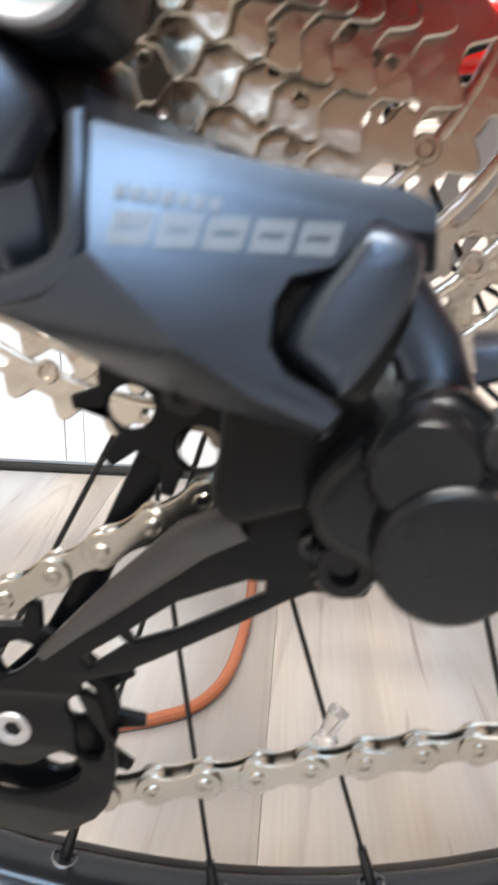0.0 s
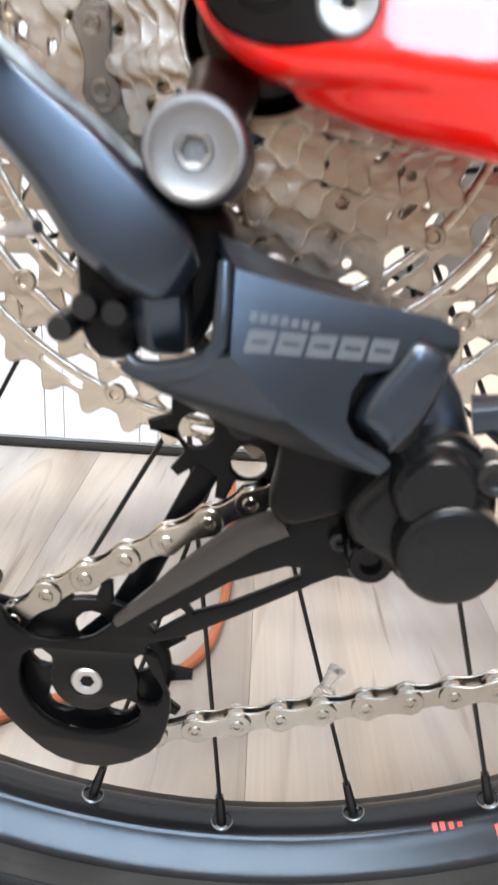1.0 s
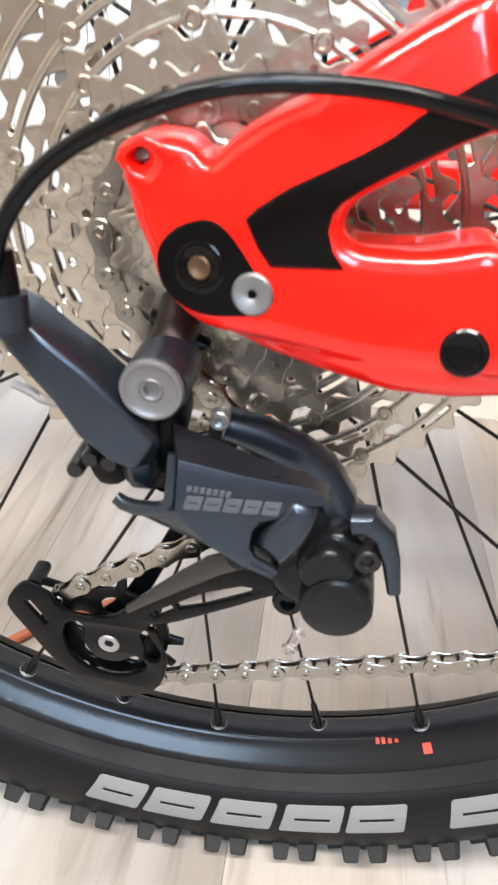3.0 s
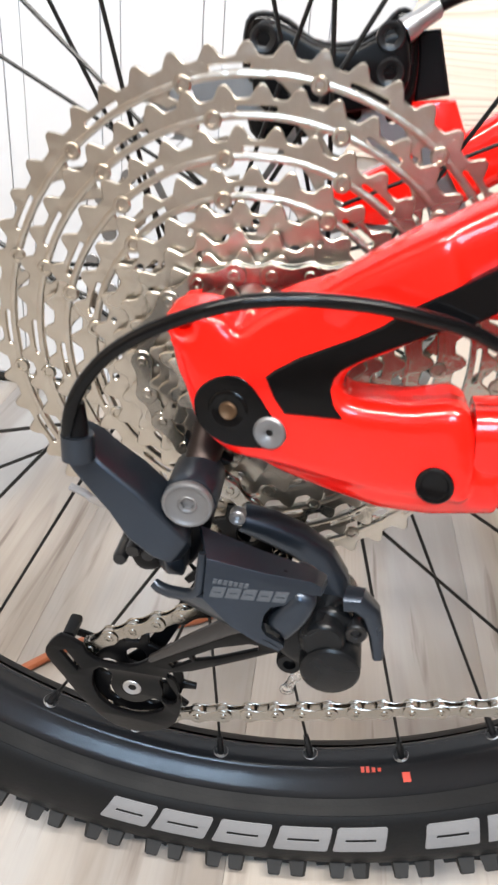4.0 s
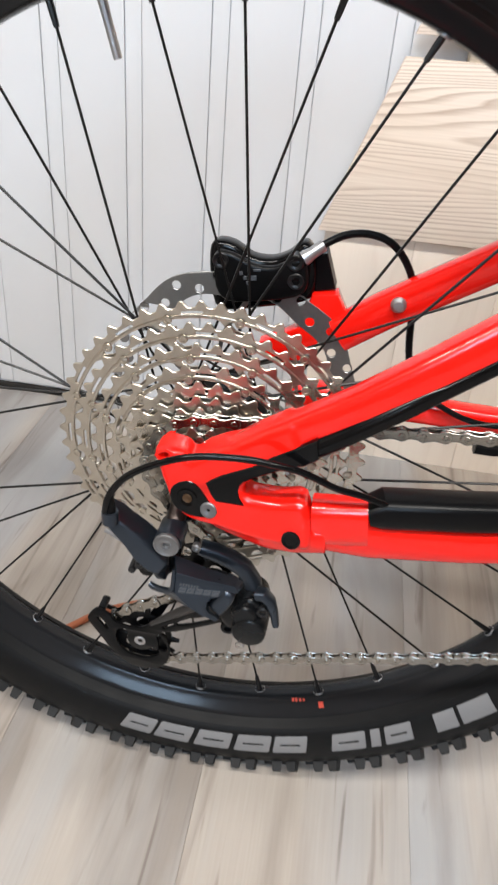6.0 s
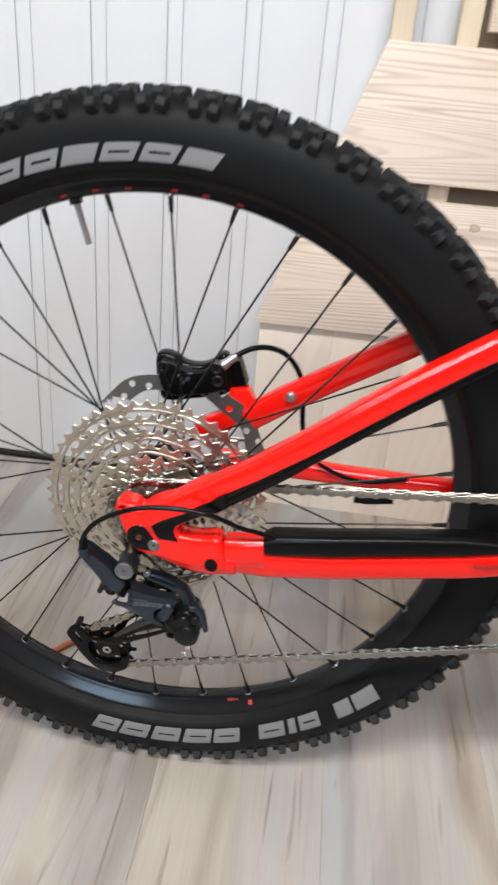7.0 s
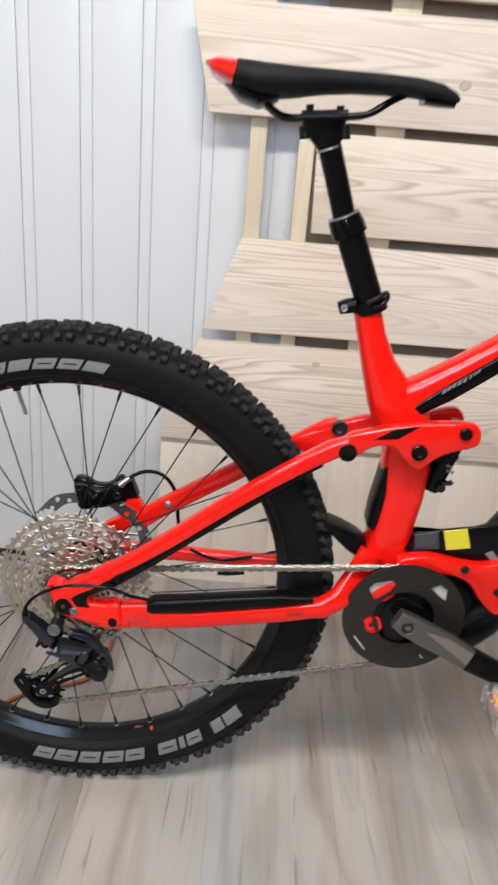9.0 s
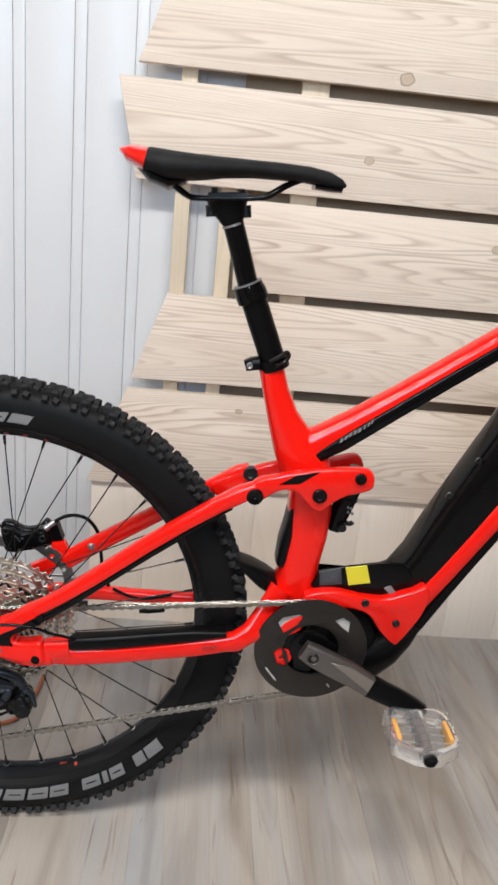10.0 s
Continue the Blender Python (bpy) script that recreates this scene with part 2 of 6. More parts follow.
def box(x0, x1, y0, y1, z0, z1, bevel=0.002, segments=2, bm=None):
    own = bmesh.new()
    bmesh.ops.create_cube(own, size=1)
    for v in own.verts:
        v.co = ((x0 + x1) / 2 + v.co.x * (x1 - x0), (y0 + y1) / 2 + v.co.y * (y1 - y0), (z0 + z1) / 2 + v.co.z * (z1 - z0))
    if bevel:
        bmesh.ops.bevel(own, geom=own.edges[:], offset=bevel, segments=segments, affect="EDGES", profile=0.5)
    return join(bm, own)


def join(bm, own):
    if bm is None:
        return own
    me = bpy.data.meshes.new("tmp")
    own.to_mesh(me)
    own.free()
    bm.from_mesh(me)
    bpy.data.meshes.remove(me)
    return bm


def curved(points, n=6, closed=True):
    """A smooth line through the points."""
    p = [Vector(q) for q in points]
    out = []
    count = len(p) if closed else len(p) - 1
    for i in range(count):
        a, b, c, d = (p[(i + k) % len(p)] if closed else p[min(max(i + k, 0), len(p) - 1)] for k in (-1, 0, 1, 2))
        for s in range(n):
            t = s / n
            out.append(0.5 * (2 * b + (c - a) * t + (2 * a - 5 * b + 4 * c - d) * t * t + (3 * b - a - 3 * c + d) * t ** 3))
    if not closed:
        out.append(p[-1])
    return out


def ring_points(cx, cz, r, n=16, turn=0.0):
    return [(cx + r * math.cos(turn + math.tau * k / n), cz + r * math.sin(turn + math.tau * k / n)) for k in range(n)]


def plate(outline, holes, y0, y1, bevel=0.0008, bm=None, steps=1):
    """A flat piece in the plane of the bike, from y0 to y1, with holes and rounded rims."""
    cu = bpy.data.curves.new("tmp", "CURVE")
    cu.dimensions, cu.fill_mode = "2D", "BOTH"
    half = abs(y1 - y0) / 2
    bevel = min(bevel, half * 0.9)
    cu.extrude, cu.bevel_depth, cu.bevel_resolution, cu.offset = half - bevel, bevel, steps - 1, -bevel
    for loop in (outline, *holes):
        sp = cu.splines.new("POLY")
        sp.points.add(len(loop) - 1)
        sp.use_cyclic_u = True
        for q, c in zip(sp.points, loop):
            q.co = (c[0], c[1], 0, 1)
    ob = bpy.data.objects.new("tmp", cu)
    me = bpy.data.meshes.new_from_object(ob)
    bpy.data.objects.remove(ob)
    bpy.data.curves.remove(cu)
    own = bmesh.new()
    own.from_mesh(me)
    bpy.data.meshes.remove(me)
    bmesh.ops.remove_doubles(own, verts=own.verts, dist=1e-5)
    mid = (y0 + y1) / 2
    for v in own.verts:
        v.co = (v.co.x, mid - v.co.z, v.co.y)
    return join(bm, own)


def lathe(profile, cx, cz, n=32, bm=None, closed=False, wave=None):
    """Turns a profile of (radius, y) round an axis along y."""
    own = bmesh.new()
    rings = []
    for r, y in profile:
        if r < 1e-6:
            rings.append([own.verts.new((cx, y, cz))])
        else:
            rings.append([own.verts.new((cx + r * math.cos(math.tau * k / n), y, cz + r * math.sin(math.tau * k / n))) for k in range(n)])
    pairs = list(zip(rings, rings[1:])) + ([(rings[-1], rings[0])] if closed else [])
    for a, b in pairs:
        for k in range(n):
            q = (k + 1) % n
            if len(a) == 1 and len(b) == 1:
                continue
            loop = [a[0], b[q], b[k]] if len(a) == 1 else [a[k], a[q], b[0]] if len(b) == 1 else [a[k], a[q], b[q], b[k]]
            own.faces.new(loop)
    return join(bm, own)


def loft(stations, n=20, power=2.6, side=(0, 1, 0), bm=None, section=None):
    """A closed body through stations (x, y, z, half width along side, half height), with a rounded section or one given by its corners."""
    own = bmesh.new()
    centres = [Vector(s[:3]) for s in stations]
    rings = []
    for i, s in enumerate(stations):
        t = (centres[min(i + 1, len(centres) - 1)] - centres[max(i - 1, 0)]).normalized()
        w = Vector(side)
        w = (w - t * w.dot(t)).normalized()
        u = w.cross(t)
        pw = s[5] if len(s) > 5 else power
        ring = []
        for k in range(len(section) if section else n):
            a = math.tau * k / n
            if section:
                ring.append(own.verts.new(centres[i] + w * (s[3] * section[k][0]) + u * (s[4] * section[k][1])))
                continue
            c, d = math.cos(a), math.sin(a)
            c, d = math.copysign(abs(c) ** (2 / pw), c), math.copysign(abs(d) ** (2 / pw), d)
            ring.append(own.verts.new(centres[i] + w * (s[3] * c) + u * (s[4] * d)))
        rings.append(ring)
    n = len(rings[0])
    for a, b in zip(rings, rings[1:]):
        for k in range(n):
            own.faces.new((a[k], a[(k + 1) % n], b[(k + 1) % n], b[k]))
    own.faces.new(rings[0])
    own.faces.new(rings[-1])
    if section:
        bmesh.ops.recalc_face_normals(own, faces=own.faces)
        bmesh.ops.bevel(own, geom=[e for e in own.edges if e.calc_face_angle(0) > 0.45], offset=0.0011, segments=3, affect="EDGES", profile=0.6, clamp_overlap=True)
    return join(bm, own)


def tube(points, r, n=12, smooth=6, bm=None):
    pts = curved(points, smooth, False) if smooth > 1 else [Vector(p) for p in points]
    own = bmesh.new()
    rings, u = [], None
    for i, p in enumerate(pts):
        t = (pts[min(i + 1, len(pts) - 1)] - pts[max(i - 1, 0)]).normalized()
        if u is None:
            u = t.orthogonal().normalized()
        u = (u - t * u.dot(t)).normalized()
        w = t.cross(u)
        rr = r(i / (len(pts) - 1)) if callable(r) else r
        rings.append([own.verts.new(p + (u * math.cos(math.tau * k / n) + w * math.sin(math.tau * k / n)) * rr) for k in range(n)])
    for a, b in zip(rings, rings[1:]):
        for k in range(n):
            own.faces.new((a[k], a[(k + 1) % n], b[(k + 1) % n], b[k]))
    own.faces.new(rings[0])
    own.faces.new(rings[-1])
    return join(bm, own)


def bolt(cx, cz, y, r, depth=0.004, socket=0.45, n=28, bm=None, dome=0.3):
    """A bolt head facing the camera's side (its face at y), with a hexagon socket."""
    own = bmesh.new()
    e = r * 0.12
    rows = [(r, y + depth, 0), (r, y + e, 0), (r - e, y, 0), (r * (socket + 0.12), y + e * dome, 0), (r * socket, y + e, 1), (r * socket * 0.92, y + min(depth * 0.8, 0.0016), 1)]
    rings = []
    for rr, yy, hexed in rows:
        ring = []
        for k in range(n):
            a = math.tau * k / n
            f = rr
            if hexed:
                b = (a % (math.tau / 6)) - math.tau / 12
                f = rr * math.cos(math.tau / 12) / math.cos(b) * 1.08
            ring.append(own.verts.new((cx + f * math.cos(a), yy, cz + f * math.sin(a))))
        rings.append(ring)
    for a, b in zip(rings, rings[1:]):
        for k in range(n):
            own.faces.new((a[k], a[(k + 1) % n], b[(k + 1) % n], b[k]))
    own.faces.new(rings[-1])
    return join(bm, own)


def tilt(bm, zc, k, xc=0.0, kx=0.0):
    """Leans a piece so that its near face looks a little upwards."""
    for v in bm.verts:
        v.co.y += k * (v.co.z - zc) + kx * (v.co.x - xc)
    return bm


# ---- room ----
WALL_Y = 0.6


def build_room():
    floor = part("floor", box(-1.7, 2.5, -2.4, 0.75, -0.12, -0.012, 0), LAMINATE)
    tagged(floor, "grey oak laminate floor laid in long planks", "floor", kind="structure")
    whole = {}
    for i in range(22):
        x = -1.6045 + 0.19055 * i
        if x > 2.5:
            continue
        for j in range(-1, 3):
            mid = -1.7 + 1.2643 * j + (0.41, 0.49, 0.45)[i % 3]
            y0, y1, x1 = max(mid - 0.632, -2.3), min(mid + 0.632, 0.594), min(0.0952, 2.498 - x)
            if y1 - y0 < 0.03:
                continue
            key = (round(y1 - y0, 4), round(x1, 4))
            if key not in whole:
                whole[key] = mesh_of(box(-0.0952, x1, -key[0] / 2, key[0] / 2, -0.012, 0, 0.0003, 1), "plank", LAMINATE)
            p = new("plank", whole[key])
            p.parent, p.location = floor, (x, (y0 + y1) / 2, 0)
    wall = part("wall_back", box(-1.7, 2.5, WALL_Y + 0.0045, WALL_Y + 0.12, 0, 2.55, 0), WHITE_PAINT)
    tagged(wall, "white lacquered vertical panelling with narrow double grooves", "wall", kind="structure")
    wide = mesh_of(box(-0.045, 0.045, WALL_Y, WALL_Y + 0.0043, 0.012, 2.5, 0.0015, 2), "panel", WHITE_PAINT)
    thin = mesh_of(box(-0.0109, 0.0109, WALL_Y + 0.0012, WALL_Y + 0.0043, 0.012, 2.5, 0.0012, 2), "panel_groove", WHITE_PAINT)
    for k in range(-14, 22):
        for me2, dx, nm in ((thin, 0.0, "panel_strip"), (wide, 0.0567, "panel")):
            p = new(nm, me2)
            p.parent, p.location = wall, (-0.006 + 0.1133 * k + dx, 0, 0)
    skirt = part("baseboard", box(-1.7, 2.5, WALL_Y - 0.002, WALL_Y + 0.0043, 0, 0.0085, 0.001), DARK_GAP)
    tagged(skirt, "thin black rubber strip along the foot of the wall", "baseboard", kind="structure")
    for nm, b in (("wall_left", box(-1.8, -1.7, -2.4, 0.75, 0, 2.55, 0)), ("wall_right", box(2.5, 2.6, -2.4, 0.75, 0, 2.55, 0))):
        left = nm == "wall_left"
        tagged(part(nm, b, CREAM_FLAT if left else GREY_FLAT), "plain cream painted side wall" if left else "plain brown painted side wall", "wall", kind="structure")
    b = box(0.48, 2.5, -2.4, -2.3, 0, 2.55, 0)
    for x0, x1, z0, z1 in ((-1.7, -0.3, 0, 2.55), (-0.3, 0.48, 0, 1.13), (-0.3, 0.48, 2.3, 2.55)):
        b = box(x0, x1, -2.4, -2.3, z0, z1, 0, bm=b)
    tagged(part("wall_front", b, GREY_FLAT), "plain brown wall with a shop window", "wall", kind="structure")
    win = part("window_1", box(-0.3, 0.48, -2.36, -2.34, 1.13, 1.18, 0.003), BLACK_SATIN)
    tagged(win, "dark framed shop window", "window", kind="structure")
    for x0, x1, z0, z1 in ((-0.3, 0.48, 2.25, 2.3), (0.44, 0.48, 1.18, 2.25), (-0.3, -0.26, 1.18, 2.25)):
        part("window_frame", box(x0, x1, -2.36, -2.34, z0, z1, 0.003), BLACK_SATIN, win)
    pane = part("pane", box(-0.26, 0.44, -2.352, -2.348, 1.18, 2.25, 0), GLASS, win)
    pane.visible_shadow = False
    tagged(part("ceiling", box(-1.8, 2.6, -2.4, 0.75, 2.55, 2.65, 0), WHITE_FLAT), "plain grey ceiling", "ceiling", kind="structure")


build_room()

# ---- slatted pine display on the wall ----
BOARD_Y0, BOARD_Y1 = 0.536, 0.556


def board(z0, z1, left_low, left_top, right=2.2, group=True):
    """One pine board, its left end sawn from (left_low, z0) to (left_top, z1)."""
    bm = plate([(left_low, z0), (right, z0 + 0.001), (right, z1), (left_top, z1)], [], BOARD_Y0, BOARD_Y1, 0.0016, steps=2)
    ob = part("pine_board", bm, PINE)
    return tagged(ob, "whitewashed pine board with a sawn slanting end and visible grain", "board", "boards of the wall display")


board(1.166, 1.345, 0.108, 0.175)
board(0.966, 1.141, 0.112, 0.074)
board(0.775, 0.948, 0.312, 0.306)
board(0.579, 0.756, 0.119, 0.184)
board(0.345, 0.555, 0.036, 0.112)
for x0, x1, z1 in ((0.186, 0.216, 1.42), (0.41, 0.462, 1.42), (0.275, 0.304, 0.97), (0.95, 1.0, 1.42), (1.6, 1.65, 1.42)):
    tagged(part("pine_batten", box(x0, x1, BOARD_Y1 + 0.001, 0.583, 0.36 if x0 > 0.27 else 0.55, z1, 0.0015), PINE_UP), "upright pine batten behind the boards", "batten", "battens of the wall display")


tagged(part("backing_board", box(0.306, 2.2, 0.584, WALL_Y - 0.001, 0.345, 1.4, 0.001), BACKING), "brown backing board behind the pine boards", "board")


def base_panel():
    base = thing("base_cladding", (0.6, 0.56, 0), "pale limed wood cladding below the boards", "cladding")
    me = mesh_of(box(0, 0.1196, 0.549, 0.569, 0.0, 0.343, 0.0006), "slat", BASE_PANEL)
    for k in range(18):
        p = new("slat", me)
        p.parent, p.matrix_parent_inverse, p.location = base, Matrix.Translation((-0.6, -0.56, 0)), (0.045 + 0.12 * k, 0, 0)


base_panel()


def knots():
    """Knots in the boards: a pale core inside a thin dark bark ring."""
    for x, z, r in ((0.348, 0.525, 0.006), (0.6, 1.185, 0.0115), (0.83, 0.9, 0.008), (0.36, 1.3, 0.0065), (0.55, 1.04, 0.008)):
        rnd = random.Random(int(x * 1000))
        wob = [r * rnd.uniform(0.88, 1.1) for k in range(18)]
        def line(f):
            return curved([(x + 1.25 * w * f * math.cos(math.tau * k / 18), z + w * f * math.sin(math.tau * k / 18)) for k, w in enumerate(wob)], 2)
        k = part("board_knot", plate(line(0.84), [], BOARD_Y0 - 0.0005, BOARD_Y0 + 0.004, 0.0002), KNOT)
        tagged(k, "small round knot with a dark ring in the pine board", "knot")
        part("bark_ring", plate(line(1.0), [line(0.86)], BOARD_Y0 - 0.0004, BOARD_Y0 + 0.004, 0.0001), BARK, k, "thin dark ring")


knots()

# ---- cable on the floor ----
tagged(part("floor_cable", tube([(-0.014, 0.52, 0.0045), (-0.0095, 0.41, 0.0045), (-0.007, 0.335, 0.0045), (-0.0085, 0.27, 0.0045), (-0.0155, 0.22, 0.0045), (-0.031, 0.19, 0.0045), (-0.054, 0.175, 0.0045), (-0.077, 0.166, 0.0045), (-0.115, 0.147, 0.0045), (-0.14, 0.129, 0.0045), (-0.159, 0.108, 0.0045), (-0.185, 0.08, 0.0045), (-0.25, 0.03, 0.0045), (-0.36, -0.01, 0.0045), (-0.5, 0.05, 0.0045)], 0.004, 10, 6), CABLE_RED), "brown red cable lying in a loop on the floor", "cable")

# ---- the bicycle ----
CX, CZ = 0.005, 0.352
bike = thing("mountain_bike", (CX, 0, 0), "red full suspension electric mountain bike with black parts", "bicycle")
bike.location = (0, 0, 0)


def frame_parts():
    red = []
    main = part("frame", loft([(x, y, z, w, h) for (x, y, z), w, h in zip([(0.3516, 0, 0.7470), (0.3610, 0, 0.7154), (0.3739, 0, 0.6809), (0.3918, 0, 0.6460), (0.4130, 0, 0.6129), (0.4256, 0, 0.5817)], (0.0175, 0.018, 0.02, 0.024, 0.027, 0.027), (0.0165, 0.0175, 0.021, 0.029, 0.036, 0.03))], 28, 2.3), RED, bike, "glossy red painted alloy frame")
    part("seat_tube", loft([(x, y, z, w, h) for (x, y, z), w, h in zip([(0.4237, 0, 0.5901), (0.4268, 0, 0.5516), (0.4276, 0, 0.5121), (0.4227, 0, 0.4711), (0.4184, 0, 0.4292), (0.4197, 0, 0.3819)], (0.027, 0.03, 0.03, 0.03, 0.031, 0.032), (0.0295, 0.031, 0.0285, 0.0275, 0.030, 0.032))], 28, 3.2), RED, main)
    part("top_tube", loft([(x, y, z, w, h) for (x, y, z), w, h in zip([(0.4030, 0, 0.6304), (0.4322, 0, 0.6484), (0.4822, 0, 0.6841), (0.5384, 0, 0.7238), (0.5936, 0, 0.7636), (0.6613, 0, 0.8122), (0.7602, 0, 0.8834)], (0.022, 0.02, 0.019, 0.019, 0.019, 0.02, 0.021), (0.032, 0.023, 0.0185, 0.0175, 0.0175, 0.018, 0.019))], 28, 2.8), RED, main)
    part("decal_band", loft([(x, -0.001, z, 0.0212, h) for (x, y, z), h in zip([(0.4254, -0.021, 0.6299), (0.4606, -0.021, 0.6553), (0.5139, -0.021, 0.6954), (0.5824, -0.021, 0.7470), (0.6436, -0.021, 0.7924), (0.7521, -0.021, 0.8731)], (0.007, 0.0105, 0.0098, 0.0095, 0.0095, 0.0095))], 28, 8.0), BLACK_GLOSS, main, "black decal band under the top tube")
    # model marks on the band
    pts = [(0.4540, -0.022, 0.6576), (0.4595, -0.022, 0.6620), (0.4650, -0.022, 0.6664), (0.4707, -0.022, 0.6701), (0.4763, -0.022, 0.6737), (0.4824, -0.022, 0.6790), (0.4872, -0.022, 0.6833), (0.4912, -0.022, 0.6868)]
    for k, (x, y, z) in enumerate(pts):
        w, h = (0.0038, 0.0056) if k < 5 else (0.0022, 0.0052)
        part("print_mark", plate([(x - w / 2, z - h / 2), (x + w / 2, z - h / 2 + w * 0.5), (x + w / 2 + 0.001, z + h / 2 + w * 0.5), (x - w / 2 + 0.001, z + h / 2)], [], -0.0225, -0.0205, 0.0001), PRINT, main)
    # battery and down tube
    part("battery", loft([(x, y, z, w, h) for (x, y, z), w, h in zip([(0.5275, 0, 0.4320), (0.5682, 0, 0.4432), (0.6008, 0, 0.4763), (0.6288, 0, 0.5311), (0.6642, 0, 0.6059), (0.7094, 0, 0.7000), (0.7783, 0, 0.8428)], (0.033, 0.034, 0.035, 0.035, 0.035, 0.035, 0.035), (0.017, 0.024, 0.032, 0.036, 0.036, 0.036, 0.036))], 24, 4.0), BLACK_GLOSS, main, "black battery in the down tube")
    part("down_tube", loft([(x, 0, z, w, h) for (x, y, z), w, h in zip([(0.5609, -0.034, 0.3858), (0.5929, -0.034, 0.4198), (0.6318, -0.034, 0.4803), (0.6600, -0.034, 0.5260), (0.6857, -0.034, 0.5671), (0.7893, -0.034, 0.7311)], (0.0375, 0.038, 0.038, 0.038, 0.038, 0.038), (0.022, 0.0185, 0.0175, 0.0172, 0.0172, 0.0172))], 24, 3.6), RED, main)
    part("down_tube_guard", loft([(x, 0, z, w, h) for (x, y, z), w, h in zip([(0.5500, -0.03, 0.3200), (0.5720, -0.03, 0.3440), (0.6006, -0.03, 0.3809), (0.6387, -0.03, 0.4502), (0.6666, -0.03, 0.4995), (0.6923, -0.03, 0.5430), (0.7968, -0.03, 0.7100)], (0.03, 0.033, 0.034, 0.034, 0.034, 0.034, 0.034), (0.006, 0.011, 0.0125, 0.0115, 0.0115, 0.0115, 0.0115))], 20, 3.0), BLACK_SATIN, main, "black guard under the down tube")
    for x, z in [(0.6412, 0.6489), (0.6105, 0.5955)]:
        part("battery_bolt", bolt(x, z, -0.0365, 0.0045, 0.004), BLACK_METAL, main)
    # motor
    mx, mz = 0.47, 0.345
    part("motor_housing", lathe([(0, -0.044), (0.06, -0.044), (0.076, -0.036), (0.08, -0.02), (0.08, 0.04), (0.07, 0.058), (0, 0.06)], mx, mz, 40), BLACK_SATIN, main, "black motor housing")
    part("motor_belly", loft([(x, y, z, 0.05, h) for (x, y, z), h in zip([(0.4840, 0, 0.2990), (0.5100, 0, 0.3095), (0.5353, 0, 0.3235), (0.5600, 0, 0.3450), (0.5800, 0, 0.3720), (0.5950, 0, 0.3950)], (0.024, 0.033, 0.034, 0.03, 0.024, 0.014))], 20, 3.0), BLACK_SATIN, main)
    part("motor_cover", plate(curved([(0.4284, 0.4350), (0.4671, 0.4449), (0.5083, 0.4386), (0.5408, 0.4371), (0.5654, 0.4461), (0.5830, 0.4527), (0.5987, 0.4609), (0.6064, 0.4452), (0.6000, 0.4154), (0.5878, 0.3903), (0.5761, 0.3708), (0.5665, 0.3635), (0.5424, 0.3855), (0.5248, 0.4086), (0.5015, 0.4181), (0.4706, 0.4188), (0.4356, 0.4092)], 3), [], -0.05, -0.03, 0.004, steps=3), RED, main)
    for x, z in [(0.5638, 0.4009), (0.5151, 0.4309)]:
        part("cover_bolt", bolt(x, z, -0.0525, 0.0055, 0.005), BLACK_METAL, main)
    shelf = plate(curved([(0.4475, 0.4300), (0.4465, 0.4600), (0.4485, 0.4690), (0.4766, 0.4765), (0.5127, 0.4838), (0.5480, 0.4885), (0.5750, 0.4800), (0.5800, 0.4400)], 2), [], -0.0352, 0.034, 0.003, steps=3)
    for v in shelf.verts:
        if v.co.z > 0.45 and v.co.y > -0.031:
            v.co.z -= 0.6 * (v.co.y + 0.031)
    part("motor_top_cover", shelf, BLACK_GLOSS, main, "glossy black cover over the motor, sloping to the back")
    part("label_grey", plate([(0.4470, 0.4677), (0.4766, 0.4751), (0.4816, 0.4503), (0.4497, 0.4463)], [], -0.0362, -0.033, 0.0004), GREY_LABEL, main, "grey type plate with fine print")
    for k in range(7):
        (xa, za), (xb, zb) = [(0.4502, 0.4667), (0.4751, 0.4729)]
        part("print_line", plate([(xa, za - 0.0026 * k), (xb, zb - 0.0026 * k), (xb, zb - 0.0026 * k - 0.0009), (xa, za - 0.0026 * k - 0.0009)], [], -0.0366, -0.0358, 0.0001), PRINT_DIM, main)
    part("label_yellow", plate([(0.4828, 0.4764), (0.5127, 0.4821), (0.5216, 0.4549), (0.4907, 0.4491)], [], -0.0364, -0.033, 0.0004), YELLOW, main, "yellow warning label")
    part("label_clear", plate([(0.5420, 0.4486), (0.5511, 0.4529), (0.5601, 0.4425), (0.5517, 0.4392)], [], -0.0375, -0.0345, 0.0004), PRINT, main, "torn white sticker")
    # guards behind the seat tube
    part("seat_tube_guard", loft([(x, y, z, 0.024, h) for (x, y, z), h in zip([(0.4016, 0, 0.5541), (0.4022, 0, 0.5279), (0.3992, 0, 0.4966), (0.3937, 0, 0.4645)], (0.004, 0.0085, 0.011, 0.007))], 16, 3.0), BLACK_SATIN, main, "black plastic guard behind the seat tube")
    part("mud_flap", loft([(x, y, z, w, h) for (x, y, z), w, h in zip([(0.3281, 0, 0.4645), (0.3497, 0, 0.4523), (0.3718, 0, 0.4372), (0.3942, 0, 0.4220)], (0.02, 0.024, 0.026, 0.026), (0.004, 0.009, 0.013, 0.012))], 16, 3.0), BLACK_SATIN, main, "black rubber flap behind the tyre")
